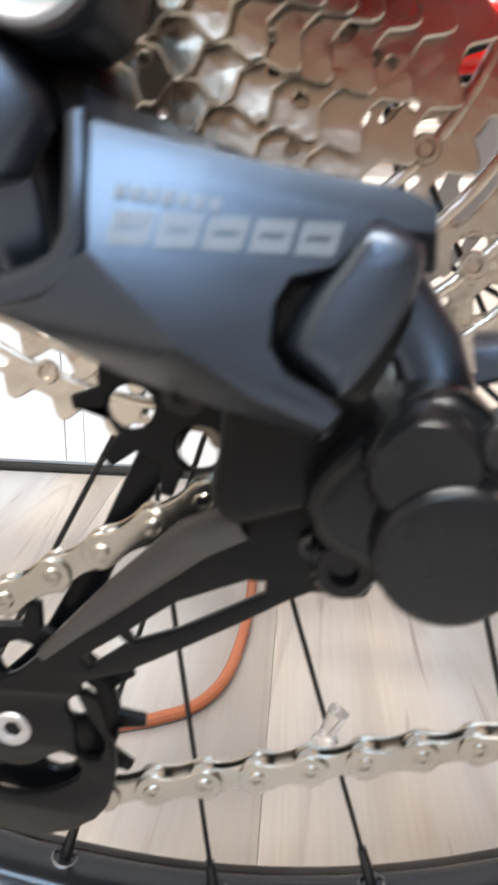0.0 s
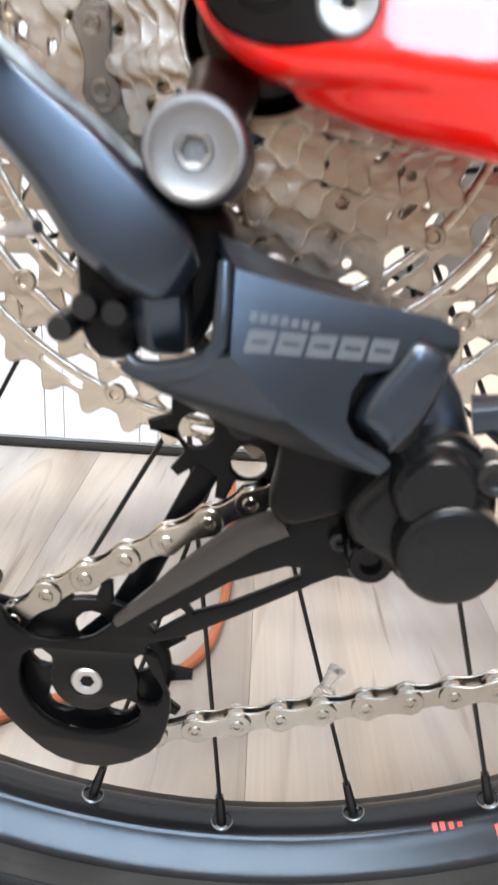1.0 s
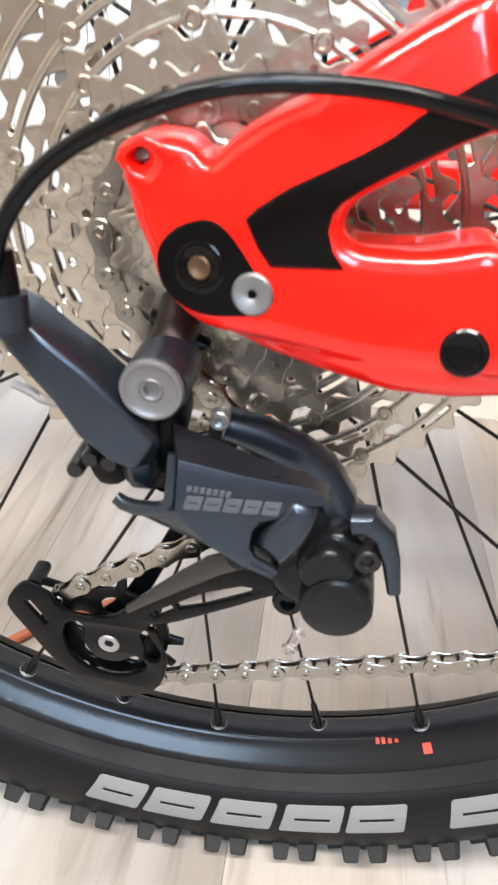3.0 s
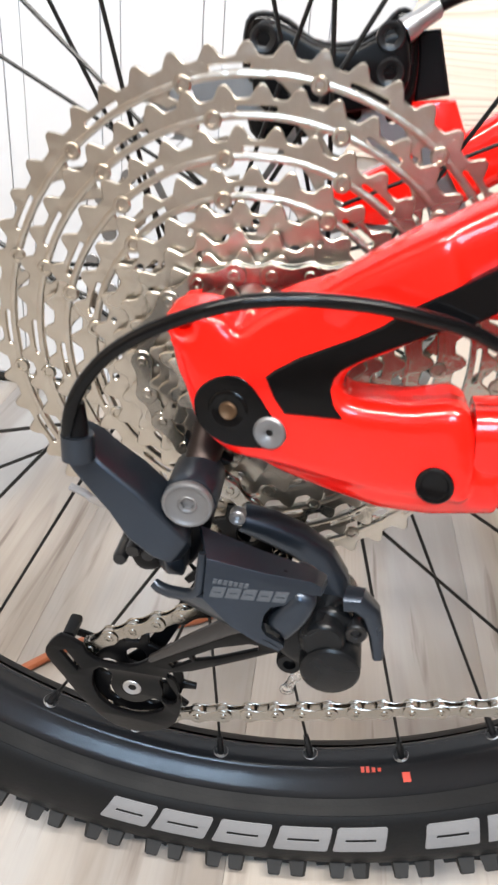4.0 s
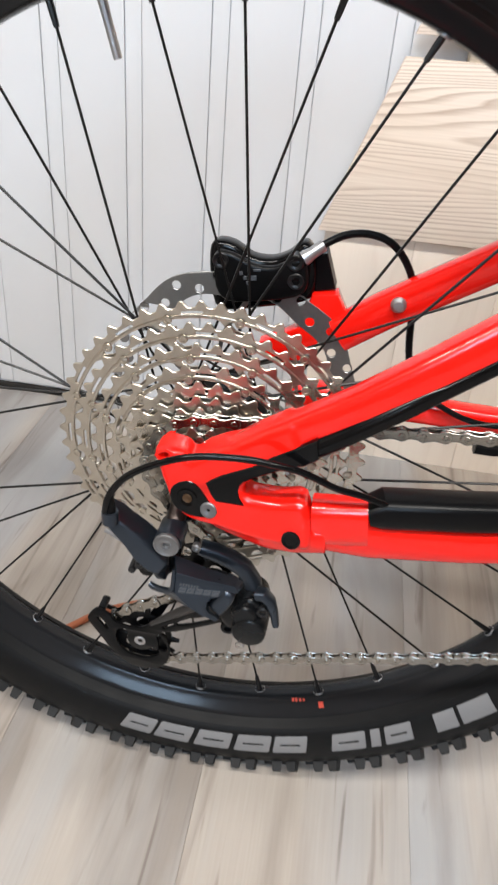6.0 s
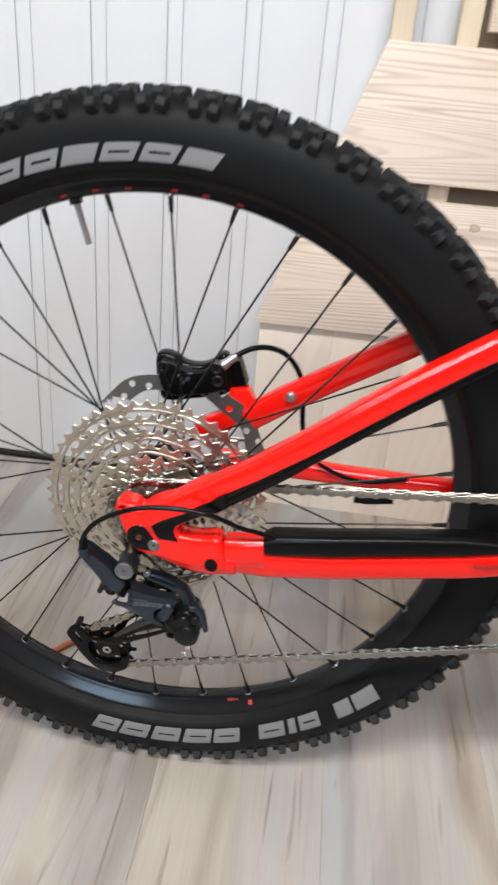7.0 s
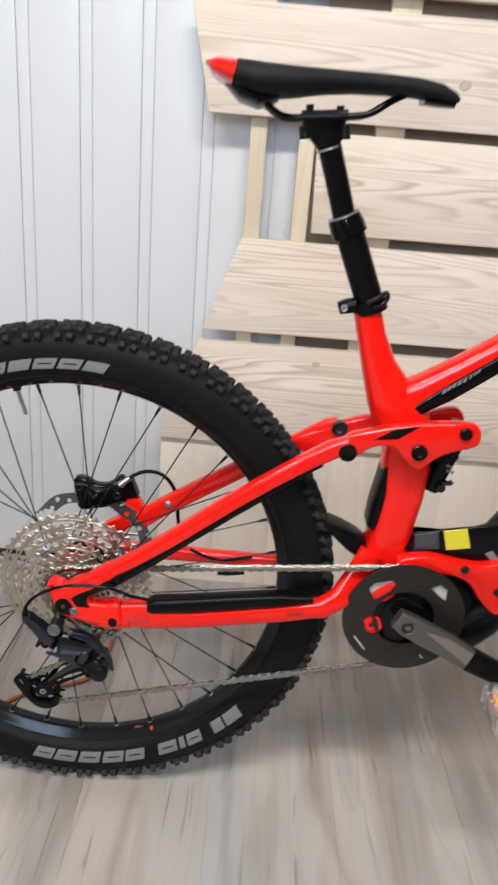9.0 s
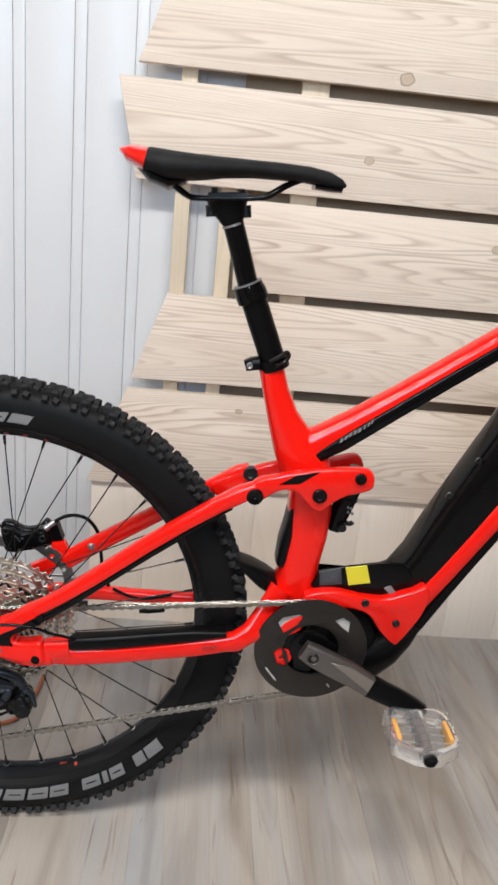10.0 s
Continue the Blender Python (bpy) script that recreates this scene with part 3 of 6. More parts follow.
    # near rocker and far rocker
    rock = part("rocker_link", plate(curved([(0.3394, 0.5737), (0.3333, 0.5836), (0.3418, 0.6035), (0.3690, 0.6130), (0.3984, 0.6205), (0.4412, 0.6276), (0.4811, 0.6309), (0.4954, 0.6271), (0.5000, 0.6144), (0.4956, 0.6015), (0.4679, 0.5919), (0.4493, 0.5806), (0.4344, 0.5665), (0.4175, 0.5727), (0.3995, 0.5914), (0.3800, 0.5934), (0.3646, 0.5855), (0.3510, 0.5746)], 3), [], -0.055, -0.04, 0.004, steps=3), RED, bike, "red rocker link of the rear suspension")
    part("rocker_link", plate(curved([(0.2870, 0.5563), (0.3011, 0.5673), (0.3408, 0.5851), (0.3769, 0.5976), (0.4140, 0.6007), (0.4577, 0.6099), (0.4899, 0.6188), (0.5028, 0.6096), (0.5019, 0.5943), (0.4609, 0.5909), (0.4098, 0.5786), (0.3747, 0.5569), (0.3156, 0.5396), (0.2963, 0.5405)], 3), [], 0.038, 0.054, 0.004, steps=3), RED, bike)
    part("decal_diamond", plate([(0.3729, 0.6016), (0.3951, 0.6165), (0.4257, 0.6234), (0.4003, 0.6046)], [], -0.0556, -0.052, 0.0002), BLACK_GLOSS, rock, "black decal")
    for (x, z), r, flat in zip([(0.3432, 0.5829), (0.4289, 0.5900), (0.4802, 0.6183)], (0.0112, 0.0098, 0.0076), (1, 0, 0)):
        part("pivot_bolt", bolt(x, z, -0.0592, r, 0.009, 0.12 if flat else 0.5), BLACK_GLOSS, rock, "black pivot bolt")
    (x, z), = [(0.3425, 0.5794)]
    part("pivot_bolt", bolt(x, z, 0.033, 0.0105, 0.008, 0.5), BLACK_METAL, rock)
    # shock
    sh = part("shock", tube([(0.4905, 0, 0.612), (0.484, 0, 0.588), (0.4735, 0, 0.552), (0.4645, 0, 0.519)], lambda t: 0.0145 if t < 0.75 else 0.012, 24, 1), BLACK_GLOSS, bike, "black rear shock with pale marks")
    part("adjuster", lathe([(0, -0.02), (0.0055, -0.02), (0.0065, -0.017), (0.0065, -0.004)], 0.474, 0.5285, 18), BLACK_METAL, sh)
    part("adjuster", tube([(0.478, -0.004, 0.5325), (0.487, -0.005, 0.53), (0.4905, -0.005, 0.5335)], 0.0035, 10, 3), BLACK_METAL, sh)
    for k, (u, v) in enumerate(((-0.004, 0.006), (0.0005, 0.0045), (-0.003, -0.001), (0.003, -0.003))):
        x, z = 0.4815 + u, 0.551 + v
        part("shock_mark", plate([(x, z), (x + 0.003, z + 0.0012), (x + 0.002, z + 0.0045), (x - 0.001, z + 0.0033)], [], -0.0162, -0.0135, 0.0001), PRINT, sh)
    part("shock_seal", tube([(0.4795, 0, 0.5725), (0.4782, 0, 0.568)], 0.0156, 24, 1), BLACK_SATIN, sh)


def on_dropout(bm):
    """Leans a piece with the dropout's near face, which lies back towards its top and stands out towards the front pivot."""
    return tilt(bm, 0.356, 0.15, 0.005, -0.13)


def rear_triangle():
    recess = curved([(-0.0062, 0.3577), (-0.0045, 0.3628), (0.0004, 0.3667), (0.0070, 0.3681), (0.0126, 0.3647), (0.0195, 0.3566), (0.0238, 0.3530), (0.0232, 0.3495), (0.0194, 0.3468), (0.0078, 0.3453), (-0.0005, 0.3475), (-0.0047, 0.3516)], 4)
    cast = on_dropout(plate(curved([(-0.0181, 0.3802), (-0.0163, 0.3827), (-0.0104, 0.3851), (-0.0035, 0.3854), (0.0016, 0.3842), (0.0054, 0.3813), (0.0121, 0.3870), (0.0218, 0.3931), (0.0325, 0.3979), (0.0423, 0.4055), (0.0495, 0.4106), (0.0622, 0.4177), (0.0686, 0.4052), (0.0712, 0.3923), (0.0673, 0.3911), (0.0612, 0.3879), (0.0552, 0.3839), (0.0489, 0.3799), (0.0437, 0.3769), (0.0401, 0.3737), (0.0388, 0.3697), (0.0408, 0.3663), (0.0453, 0.3654), (0.0594, 0.3665), (0.0759, 0.3684), (0.0811, 0.3414), (0.0698, 0.3394), (0.0552, 0.3381), (0.0399, 0.3385), (0.0240, 0.3403), (0.0079, 0.3410), (-0.0006, 0.3451), (-0.0062, 0.3510), (-0.0098, 0.3596), (-0.0129, 0.3654), (-0.0161, 0.3754)], 3), [ring_points(*p, 0.0022, 10) for p in [(-0.0118, 0.3798)]], -0.092, -0.07, 0.0048, steps=6))
    stay = [(0.0253, -0.0785, 0.3815), (0.0372, -0.0817, 0.3879), (0.0486, -0.0814, 0.3948), (0.0593, -0.0812, 0.4019), (0.0999, -0.0785, 0.4282), (0.1405, -0.0721, 0.4568), (0.2079, -0.062, 0.5069), (0.2541, -0.055, 0.5374), (0.2979, -0.05, 0.5662), (0.325, -0.0485, 0.5822), (0.345, -0.0475, 0.591)]
    cast = loft([(0.012, -0.083, 0.3445, 0.006, 0.006), (0.025, -0.0845, 0.3425, 0.0085, 0.0082), (0.04, -0.086, 0.3408, 0.0105, 0.0096), (0.056, -0.0875, 0.3395, 0.0118, 0.0112), (0.07, -0.0885, 0.34, 0.0118, 0.0112), (0.09, -0.0885, 0.343, 0.0105, 0.0115)], 24, 2.3, bm=cast)
    cast = loft([(x, y, z, 0.0098, h) for (x, y, z), h in zip(stay[:5], (0.009, 0.0125, 0.0135, 0.0134, 0.0121))], 20, 3.4, bm=cast)
    yoke = part("dropout_yoke", cast, RED, bike, "red rear dropout with cut-out")
    melt = yoke.modifiers.new("casting", "REMESH")
    melt.mode, melt.voxel_size, melt.use_smooth_shade = "VOXEL", 0.0009, True
    soften = yoke.modifiers.new("rounding", "SMOOTH")
    soften.factor, soften.iterations = 0.5, 14
    part("dropout_insert", on_dropout(plate([(0.0154, 0.3691), (0.0181, 0.3719), (0.0250, 0.3769), (0.0345, 0.3821), (0.0410, 0.3857), (0.0473, 0.3898), (0.0520, 0.3942), (0.0579, 0.3982), (0.0684, 0.4050), (0.0768, 0.4108), (0.0792, 0.3996), (0.0707, 0.3933), (0.0668, 0.3922), (0.0608, 0.3893), (0.0547, 0.3858), (0.0484, 0.3823), (0.0420, 0.3783), (0.0375, 0.3749), (0.0357, 0.3723), (0.0351, 0.3685), (0.0367, 0.3641), (0.0398, 0.3604), (0.0223, 0.3589), (0.0189, 0.3629)], [], -0.0928, -0.082, 0.0006)), BLACK_GLOSS, yoke, "black rubber insert")
    part("axle_recess", on_dropout(plate(recess, [], -0.0924, -0.074, 0.0006)), BLACK_GLOSS, yoke, "black axle recess")
    (x, z), = [(0.0048, 0.3568)]
    part("axle_end", on_dropout(lathe([(0.0066, -0.092), (0.0064, -0.0926), (0.0058, -0.0929), (0.005, -0.0929), (0.0042, -0.0926), (0, -0.0925)], x, z, 28)), BLACK_GLOSS, yoke)
    part("axle_thread", on_dropout(lathe([(0.003, -0.092), (0.0029, -0.093), (0.0024, -0.0934), (0.0016, -0.0931), (0.0009, -0.0928), (0, -0.0928)], x, z, 18)), COPPER, yoke, "brown worn thread")
    (x, z), = [(0.0184, 0.3521)]
    part("stay_bolt", on_dropout(bolt(x, z, -0.0934, 0.0052, 0.01, 0.22)), BOLT_ALLOY, yoke, "bright alloy bolt")
    (x, z), = [(0.0696, 0.3454)]
    part("pivot_cap", on_dropout(lathe([(0.0057, -0.09), (0.0057, -0.0928), (0.0052, -0.0932), (0.0042, -0.093), (0.0038, -0.0924), (0.0024, -0.0922), (0, -0.0922)], x, z, 28)), BLACK_GLOSS, yoke, "black pivot cap")
    # stays
    part("seat_stay", loft([(x, y, z, 0.0098, h) for (x, y, z), h in zip(stay[3:], (0.0126, 0.0125, 0.012, 0.0115, 0.0112, 0.0112, 0.0118, 0.0105))], 20, 3.4), RED, bike, "red seat stay")
    low = [(0.070, -0.084, 0.3985), (0.0860, -0.0827, 0.4088), (0.1000, -0.0808, 0.4180), (0.1200, -0.0772, 0.4312), (0.1412, -0.0732, 0.4458), (0.2093, -0.0625, 0.4944), (0.2558, -0.0555, 0.5259), (0.3003, -0.051, 0.5561), (0.3143, -0.05, 0.5647)]
    part("stay_guard", loft([(x, y, z, 0.0106 if k < 7 else 0.008, 0.0064 if k < 4 else 0.0058 if k < 7 else 0.004) for k, (x, y, z) in enumerate(low)], 16, 3.0), BLACK_GLOSS, bike, "black guard strip under the seat stay")
    cs = [(0.0787, -0.087, 0.3487), (0.0926, -0.087, 0.3483), (0.1149, -0.0857, 0.3451), (0.1703, -0.0781, 0.3453), (0.2259, -0.0695, 0.3484), (0.2817, -0.062, 0.3529), (0.3036, -0.0598, 0.3566), (0.3157, -0.0585, 0.3585)]
    cs_ob = part("chain_stay", loft([(x, y, z, w, h) for (x, y, z), w, h in zip(cs, (0.0085, 0.0092, 0.0098, 0.010, 0.010, 0.010, 0.0104, 0.0106), (0.0165, 0.0155, 0.0135, 0.0125, 0.0125, 0.0132, 0.0132, 0.0128))], 20, 3.2), RED, bike, "red chain stay")
    part("stay_sleeve", loft([(x, y, z, 0.0108, 0.0152) for x, y, z in [(0.0808, -0.0868, 0.3522), (0.0881, -0.087, 0.3532), (0.1003, -0.087, 0.3546), (0.1124, -0.0863, 0.3562)]], 20, 3.2), RED, cs_ob)
    part("chain_stay_end", loft([(x, y, z, w, h) for (x, y, z), w, h in zip([(0.3010, -0.06, 0.3558), (0.3173, -0.0585, 0.3594)] + [(0.3371, -0.0575, 0.3616), (0.3578, -0.055, 0.3760), (0.3744, -0.042, 0.3966), (0.3868, -0.035, 0.4199), (0.3966, -0.03, 0.4343)], (0.0106, 0.011, 0.0114, 0.0105, 0.0085, 0.0085, 0.0105), (0.0122, 0.0132, 0.014, 0.0148, 0.0148, 0.015, 0.017))], 20, 3.0), RED, cs_ob)
    gd = [(0.1120, -0.0858, 0.3639), (0.1196, -0.0853, 0.3664), (0.1686, -0.0782, 0.3677), (0.2233, -0.0697, 0.3707), (0.2785, -0.062, 0.3737), (0.3224, -0.058, 0.3773)]
    part("chain_stay_guard", loft([(x, y, z, 0.0115, h) for (x, y, z), h in zip(gd, (0.006, 0.0105, 0.0105, 0.010, 0.0095, 0.004))], 20, 3.4), BLACK_SATIN, bike, "black rubber chain stay guard")
    for k, (x, z) in enumerate([(0.2925, 0.3585), (0.2968, 0.3590), (0.3012, 0.3595), (0.3054, 0.3607), (0.3097, 0.3612)]):
        part("faint_print", plate([(x - 0.002, z - 0.0022), (x + 0.0018, z - 0.0022), (x + 0.0018, z + 0.0022), (x - 0.002, z + 0.0022)], [], -0.0728, -0.0722, 0.0001), DARK_RED, cs_ob)
    # far side
    part("seat_stay", loft([(x, y, z, 0.0095, h) for (x, y, z), h in zip([(0.0796, 0.062, 0.4075), (0.1097, 0.062, 0.4300), (0.1584, 0.06, 0.4626), (0.2384, 0.055, 0.5160), (0.3019, 0.05, 0.5575), (0.3291, 0.047, 0.5780), (0.3402, 0.046, 0.5860)], (0.013, 0.0135, 0.013, 0.0125, 0.0122, 0.011, 0.005))], 20, 3.4), RED, bike)
    part("brake_mount", plate([(0.0576, 0.4361), (0.0757, 0.4386), (0.0834, 0.4246), (0.0966, 0.4208), (0.0959, 0.4050), (0.0824, 0.3980), (0.0671, 0.4005), (0.0547, 0.3821), (0.0321, 0.3785), (0.0229, 0.3937), (0.0510, 0.4101)], [], 0.058, 0.074, 0.002, steps=2), RED, bike)
    part("brake_mount_top", plate([(0.0546, 0.4624), (0.0646, 0.4644), (0.0734, 0.4398), (0.0590, 0.4363)], [], 0.064, 0.082, 0.001), BLACK_SATIN, bike, "black upper part of the brake mount")
    part("chain_stay", loft([(x, y, z, 0.0095, h) for (x, y, z), h in zip([(0.0521, 0.066, 0.3528), (0.1258, 0.064, 0.3554), (0.1787, 0.062, 0.3552), (0.2440, 0.06, 0.3556), (0.3078, 0.055, 0.3583), (0.3574, 0.05, 0.3619)], (0.012, 0.011, 0.0095, 0.0095, 0.011, 0.013))], 20, 3.2), RED, bike)
    part("cable_guide", loft([(x, y, z, 0.006, 0.005) for x, y, z in [(0.1938, 0.055, 0.3342), (0.2069, 0.055, 0.3341), (0.2327, 0.055, 0.3383)]], 12), BLACK_SATIN, bike, "black cable guide on the far stay")
    part("stay_cable", tube([(0.1522, 0.05, 0.3714), (0.1789, 0.048, 0.3605), (0.2049, 0.048, 0.3581), (0.2426, 0.05, 0.3661)], 0.0022, 8, 4), BLACK_SATIN, bike)


RIM = ((0.2736, 0.004), (0.2741, 0.0062), (0.2748, 0.0074), (0.2762, 0.0082), (0.28, 0.0116), (0.284, 0.0152), (0.287, 0.0178), (0.2882, 0.0183), (0.294, 0.0179), (0.2965, 0.0174))


def rim_y(r):
    for (r0, y0), (r1, y1) in zip(RIM, RIM[1:]):
        if r <= r1:
            return -(y0 + (y1 - y0) * (r - r0) / (r1 - r0)) - 0.0005
    return -0.018


def wheel():
    rim = part("rear_wheel", lathe([(0.2729, -0.0015), (0.2731, 0.0), (0.2729, 0.0015)] + [(r, y) for r, y in RIM] + [(0.2965, 0.0145), (0.286, 0.006), (0.286, -0.006), (0.2965, -0.0145)] + [(r, -y) for r, y in reversed(RIM)], CX, CZ, 128, closed=True), RIM_BLACK, bike, "black alloy rim")
    eyelet = mesh_of(lathe([(0.0026, 0), (0.0042, 0.0006), (0.0046, -0.0004), (0.0042, -0.001)], 0, 0, 14), "eyelet", BRIGHT)
    for o in eyelet.vertices:
        o.co = (o.co.x, o.co.z, o.co.y)
    side = (-0.019, 0.026)
    sign = (1, -1, -1, 1)
    nip = mesh_of(tube([(0, 0, 0), (0, 0, -0.006), (0, 0, -0.015)], lambda t: 0.0021 if t < 0.6 else 0.0017, 8, 1), "nipple", BLACK_METAL)
    for k in range(32):
        a = radians(0.1 + 11.25 * k)
        out = Vector((math.sin(a), 0, math.cos(a)))
        p = Vector((CX, (-0.002, 0.002)[k % 2], CZ)) + out * 0.274
        h = a + sign[k % 4] * radians(72)
        q = Vector((CX + 0.0285 * math.sin(h), side[k % 2], CZ + 0.0285 * math.cos(h)))
        rot = out.to_track_quat("Z", "Y").to_matrix().to_4x4()
        e = new("eyelet", eyelet)
        e.parent, e.matrix_basis = rim, Matrix.Translation(p - out * 0.0006) @ rot
        n = new("nipple", nip)
        n.parent, n.matrix_basis = rim, Matrix.Translation(p) @ (p - q).to_track_quat("Z", "Y").to_matrix().to_4x4()
        part("spoke", tube([p - (p - q).normalized() * 0.010, q], 0.00092, 6, 1), SPOKE, rim)
    part("hub", lathe([(0, -0.03), (0.012, -0.03), (0.03, -0.021), (0.0325, -0.0185), (0.031, -0.0165), (0.02, -0.012), (0.016, 0.0), (0.02, 0.02), (0.031, 0.0245), (0.0325, 0.027), (0.03, 0.03), (0.018, 0.034), (0.016, 0.06), (0, 0.06)], CX, CZ, 36), BLACK_METAL, rim, "black hub")
    a = radians(-16.5)
    v0 = Vector((CX + 0.27 * math.sin(a), 0, CZ + 0.27 * math.cos(a)))
    d = Vector((math.sin(a), 0, math.cos(a)))
    part("valve", tube([v0 + d * 0.004, v0 - d * 0.012, v0 - d * 0.034], lambda t: 0.0031 if t < 0.45 else 0.0026, 10, 1), BRIGHT, rim, "bright valve stem")
    part("valve_nut", lathe([(0, -0.001), (0.0055, -0.001), (0.0055, 0.004), (0, 0.004)], 0, 0, 6), BLACK_METAL, rim).matrix_basis = Matrix.Translation(v0) @ d.to_track_quat("Y", "Z").to_matrix().to_4x4()
    # rim decals
    for a0, a1, r0, r1 in ((17.4, 17.8, 0.2743, 0.2765), (18.0, 18.4, 0.2743, 0.2766), (18.7, 19.1, 0.2746, 0.2766), (19.4, 19.8, 0.275, 0.2764), (22.2, 23.1, 0.2778, 0.2815)):
        part("rim_decal", rim_patch(a0, a1, r0, r1), ORANGE_RED, rim, "orange rim decal")
    for a0 in (167.5, 173.2, 178.4, 186.0, 191.5, 197.0):
        part("rim_decal", rim_patch(a0, a0 + 1.1, 0.2762, 0.2785), DARK_RED, rim, "dark red rim decal")


FLANK = ((0.2865, 0.0185), (0.289, 0.0225), (0.292, 0.0268), (0.296, 0.0295), (0.303, 0.0311), (0.312, 0.0316), (0.321, 0.0312), (0.330, 0.0295), (0.338, 0.0245), (0.343, 0.0150), (0.3445, 0.0))


def side_y(r):
    """The tyre's flank: y of its near side at a radius."""
    prof = FLANK
    for (r0, y0), (r1, y1) in zip(prof, prof[1:]):
        if r <= r1:
            return -(y0 + (y1 - y0) * (r - r0) / (r1 - r0))
    return 0.0


def rim_patch(a0, a1, r0, r1, cols=6):
    """A thin decal on the rim's near side, between two angles (degrees from the bottom, counted towards the front)."""
    bm = bmesh.new()
    grid = {}
    for i in range(cols + 1):
        for j, c in enumerate((0, 0.5, 1)):
            r = r1 + (r0 - r1) * c
            a = radians(a0 + (a1 - a0) * i / cols)
            grid[i, j] = bm.verts.new((CX + r * math.sin(a), rim_y(r), CZ - r * math.cos(a)))
    for i in range(cols):
        for j in range(2):
            bm.faces.new((grid[i, j], grid[i + 1, j], grid[i + 1, j + 1], grid[i, j + 1]))
    ext = bmesh.ops.extrude_face_region(bm, geom=bm.faces[:])
    for v in (g for g in ext["geom"] if isinstance(g, bmesh.types.BMVert)):
        v.co.y += 0.002
    return bm


# printed block shapes in a unit square: outline and holes
BLOCK = ([(0, 0), (1, 0), (1, 1), (0, 1)], [])
SLOTTED = ([(0.04, 0), (0.96, 0), (1, 0.06), (1, 0.94), (0.96, 1), (0.04, 1), (0, 0.94), (0, 0.06)], [[(0.2, 0.43), (0.8, 0.43), (0.8, 0.57), (0.2, 0.57)]])


def flank_mark(outline, holes, a0, a1, r0, r1, lean):
    """A thin printed mark on the near flank: its outline in a unit square, bent between two angles (degrees from the bottom towards the front) and two radii."""
    def finer(line):
        pts = []
        for (u, v), (p, q) in zip(line, line[1:] + line[:1]):
            m = max(1, int(max(abs(p - u), abs(q - v)) / 0.13))
            pts += [(u + (p - u) * k / m, v + (q - v) * k / m) for k in range(m)]
        return pts
    bm = plate(finer(outline), [finer(h) for h in holes], -0.0002, 0.0012, 0.00002)
    for w in bm.verts:
        r = r1 + (r0 - r1) * w.co.z
        a = radians(a0 + (a1 - a0) * w.co.x + lean * (1 - w.co.z))
        w.co = (CX + r * math.sin(a), side_y(r) - 0.0004 + w.co.y, CZ - r * math.cos(a))
    return bm


def tyre():
    prof = [(r, -y) for r, y in FLANK]
    full = prof + [(r, -y) for r, y in prof[-2::-1]]
    ty = part("tyre", lathe(full, CX, CZ, 192), RUBBER, bike, "black knobbly tyre with grey lettering on its flank")
    part("bead_ridge", lathe([(0.2885, -0.0215), (0.2898, -0.0243), (0.2912, -0.0262), (0.2925, -0.0262)], CX, CZ, 160), RUBBER, ty)
    # knobs
    def knob(w, l, h, taper=0.75):
        bm = bmesh.new()
        bmesh.ops.create_cube(bm, size=1)
        for v in bm.verts:
            k = taper if v.co.z > 0 else 1.0
            v.co = (v.co.x * l * k, v.co.y * w * k, (v.co.z + 0.5) * h - 0.002)
        bmesh.ops.bevel(bm, geom=[e for e in bm.edges if e.verts[0].co.z > 0.001 and e.verts[1].co.z > 0.001], offset=0.0007, segments=1, affect="EDGES")
        return mesh_of(bm, "knob", KNOB_RUBBER, 30)

    edge, mid, centre = knob(0.0085, 0.0095, 0.0085), knob(0.008, 0.0105, 0.009), knob(0.0115, 0.0095, 0.0085)
    joined = bmesh.new()
    rows = [(edge, 0.3385, -0.0265, -58, 0.0, 112, 1), (mid, 0.3425, -0.0155, -26, 0.5, 112, 1), (centre, 0.3445, -0.0062, -5, 0.0, 112, 0), (centre, 0.3445, 0.0062, 5, 0.5, 112, 0), (mid, 0.3425, 0.0155, 26, 0.0, 112, 0), (edge, 0.3385, 0.0265, 58, 0.5, 112, 0)]
    rnd = random.Random(4)
    for me, r, y, tilt, ph, n, own in rows:
        for k in range(n):
            a = math.tau * (k + ph + (0.12 if k % 2 else -0.12)) / n
            m = Matrix.Translation((CX, 0, CZ)) @ Matrix.Rotation(a, 4, "Y") @ Matrix.Translation((0, y, r)) @ Matrix.Rotation(radians(-tilt), 4, "X") @ Matrix.Rotation(radians(rnd.uniform(-9, 9) + (12 if k % 2 else -12)), 4, "Z")
            if own:
                o = new("knob", me)
                o.parent, o.matrix_basis = ty, m
            else:
                tmp = me.copy()
                tmp.transform(m)
                joined.from_mesh(tmp)
                bpy.data.meshes.remove(tmp)
    far = part("tread_far", joined, KNOB_RUBBER, ty)
    tagged(far, kind="stuff")
    # pale printed blocks on the flank
    for (outline, holes), a0, a1 in ((SLOTTED, -11.35, -6.2), (SLOTTED, -5.6, 0.2), (SLOTTED, 1.1, 6.9), (SLOTTED, 7.8, 13.6), (SLOTTED, 14.2, 19.7), (SLOTTED, 23.9, 29.5), (BLOCK, 30.4, 32.0), (SLOTTED, 32.8, 37.3), (BLOCK, 41.2, 44.8), (BLOCK, 45.5, 51.0)):
        part("tyre_print", flank_mark(outline, holes, a0, a1, 0.2965, 0.3155, -1.0), PRINT, ty)
    for k in range(8):
        a0 = 172.8 + 5.75 * k
        part("tyre_print", flank_mark(*(SLOTTED if k % 3 else BLOCK), a0 + 5.0, a0, 0.3, 0.3132, -1.3), PRINT, ty)


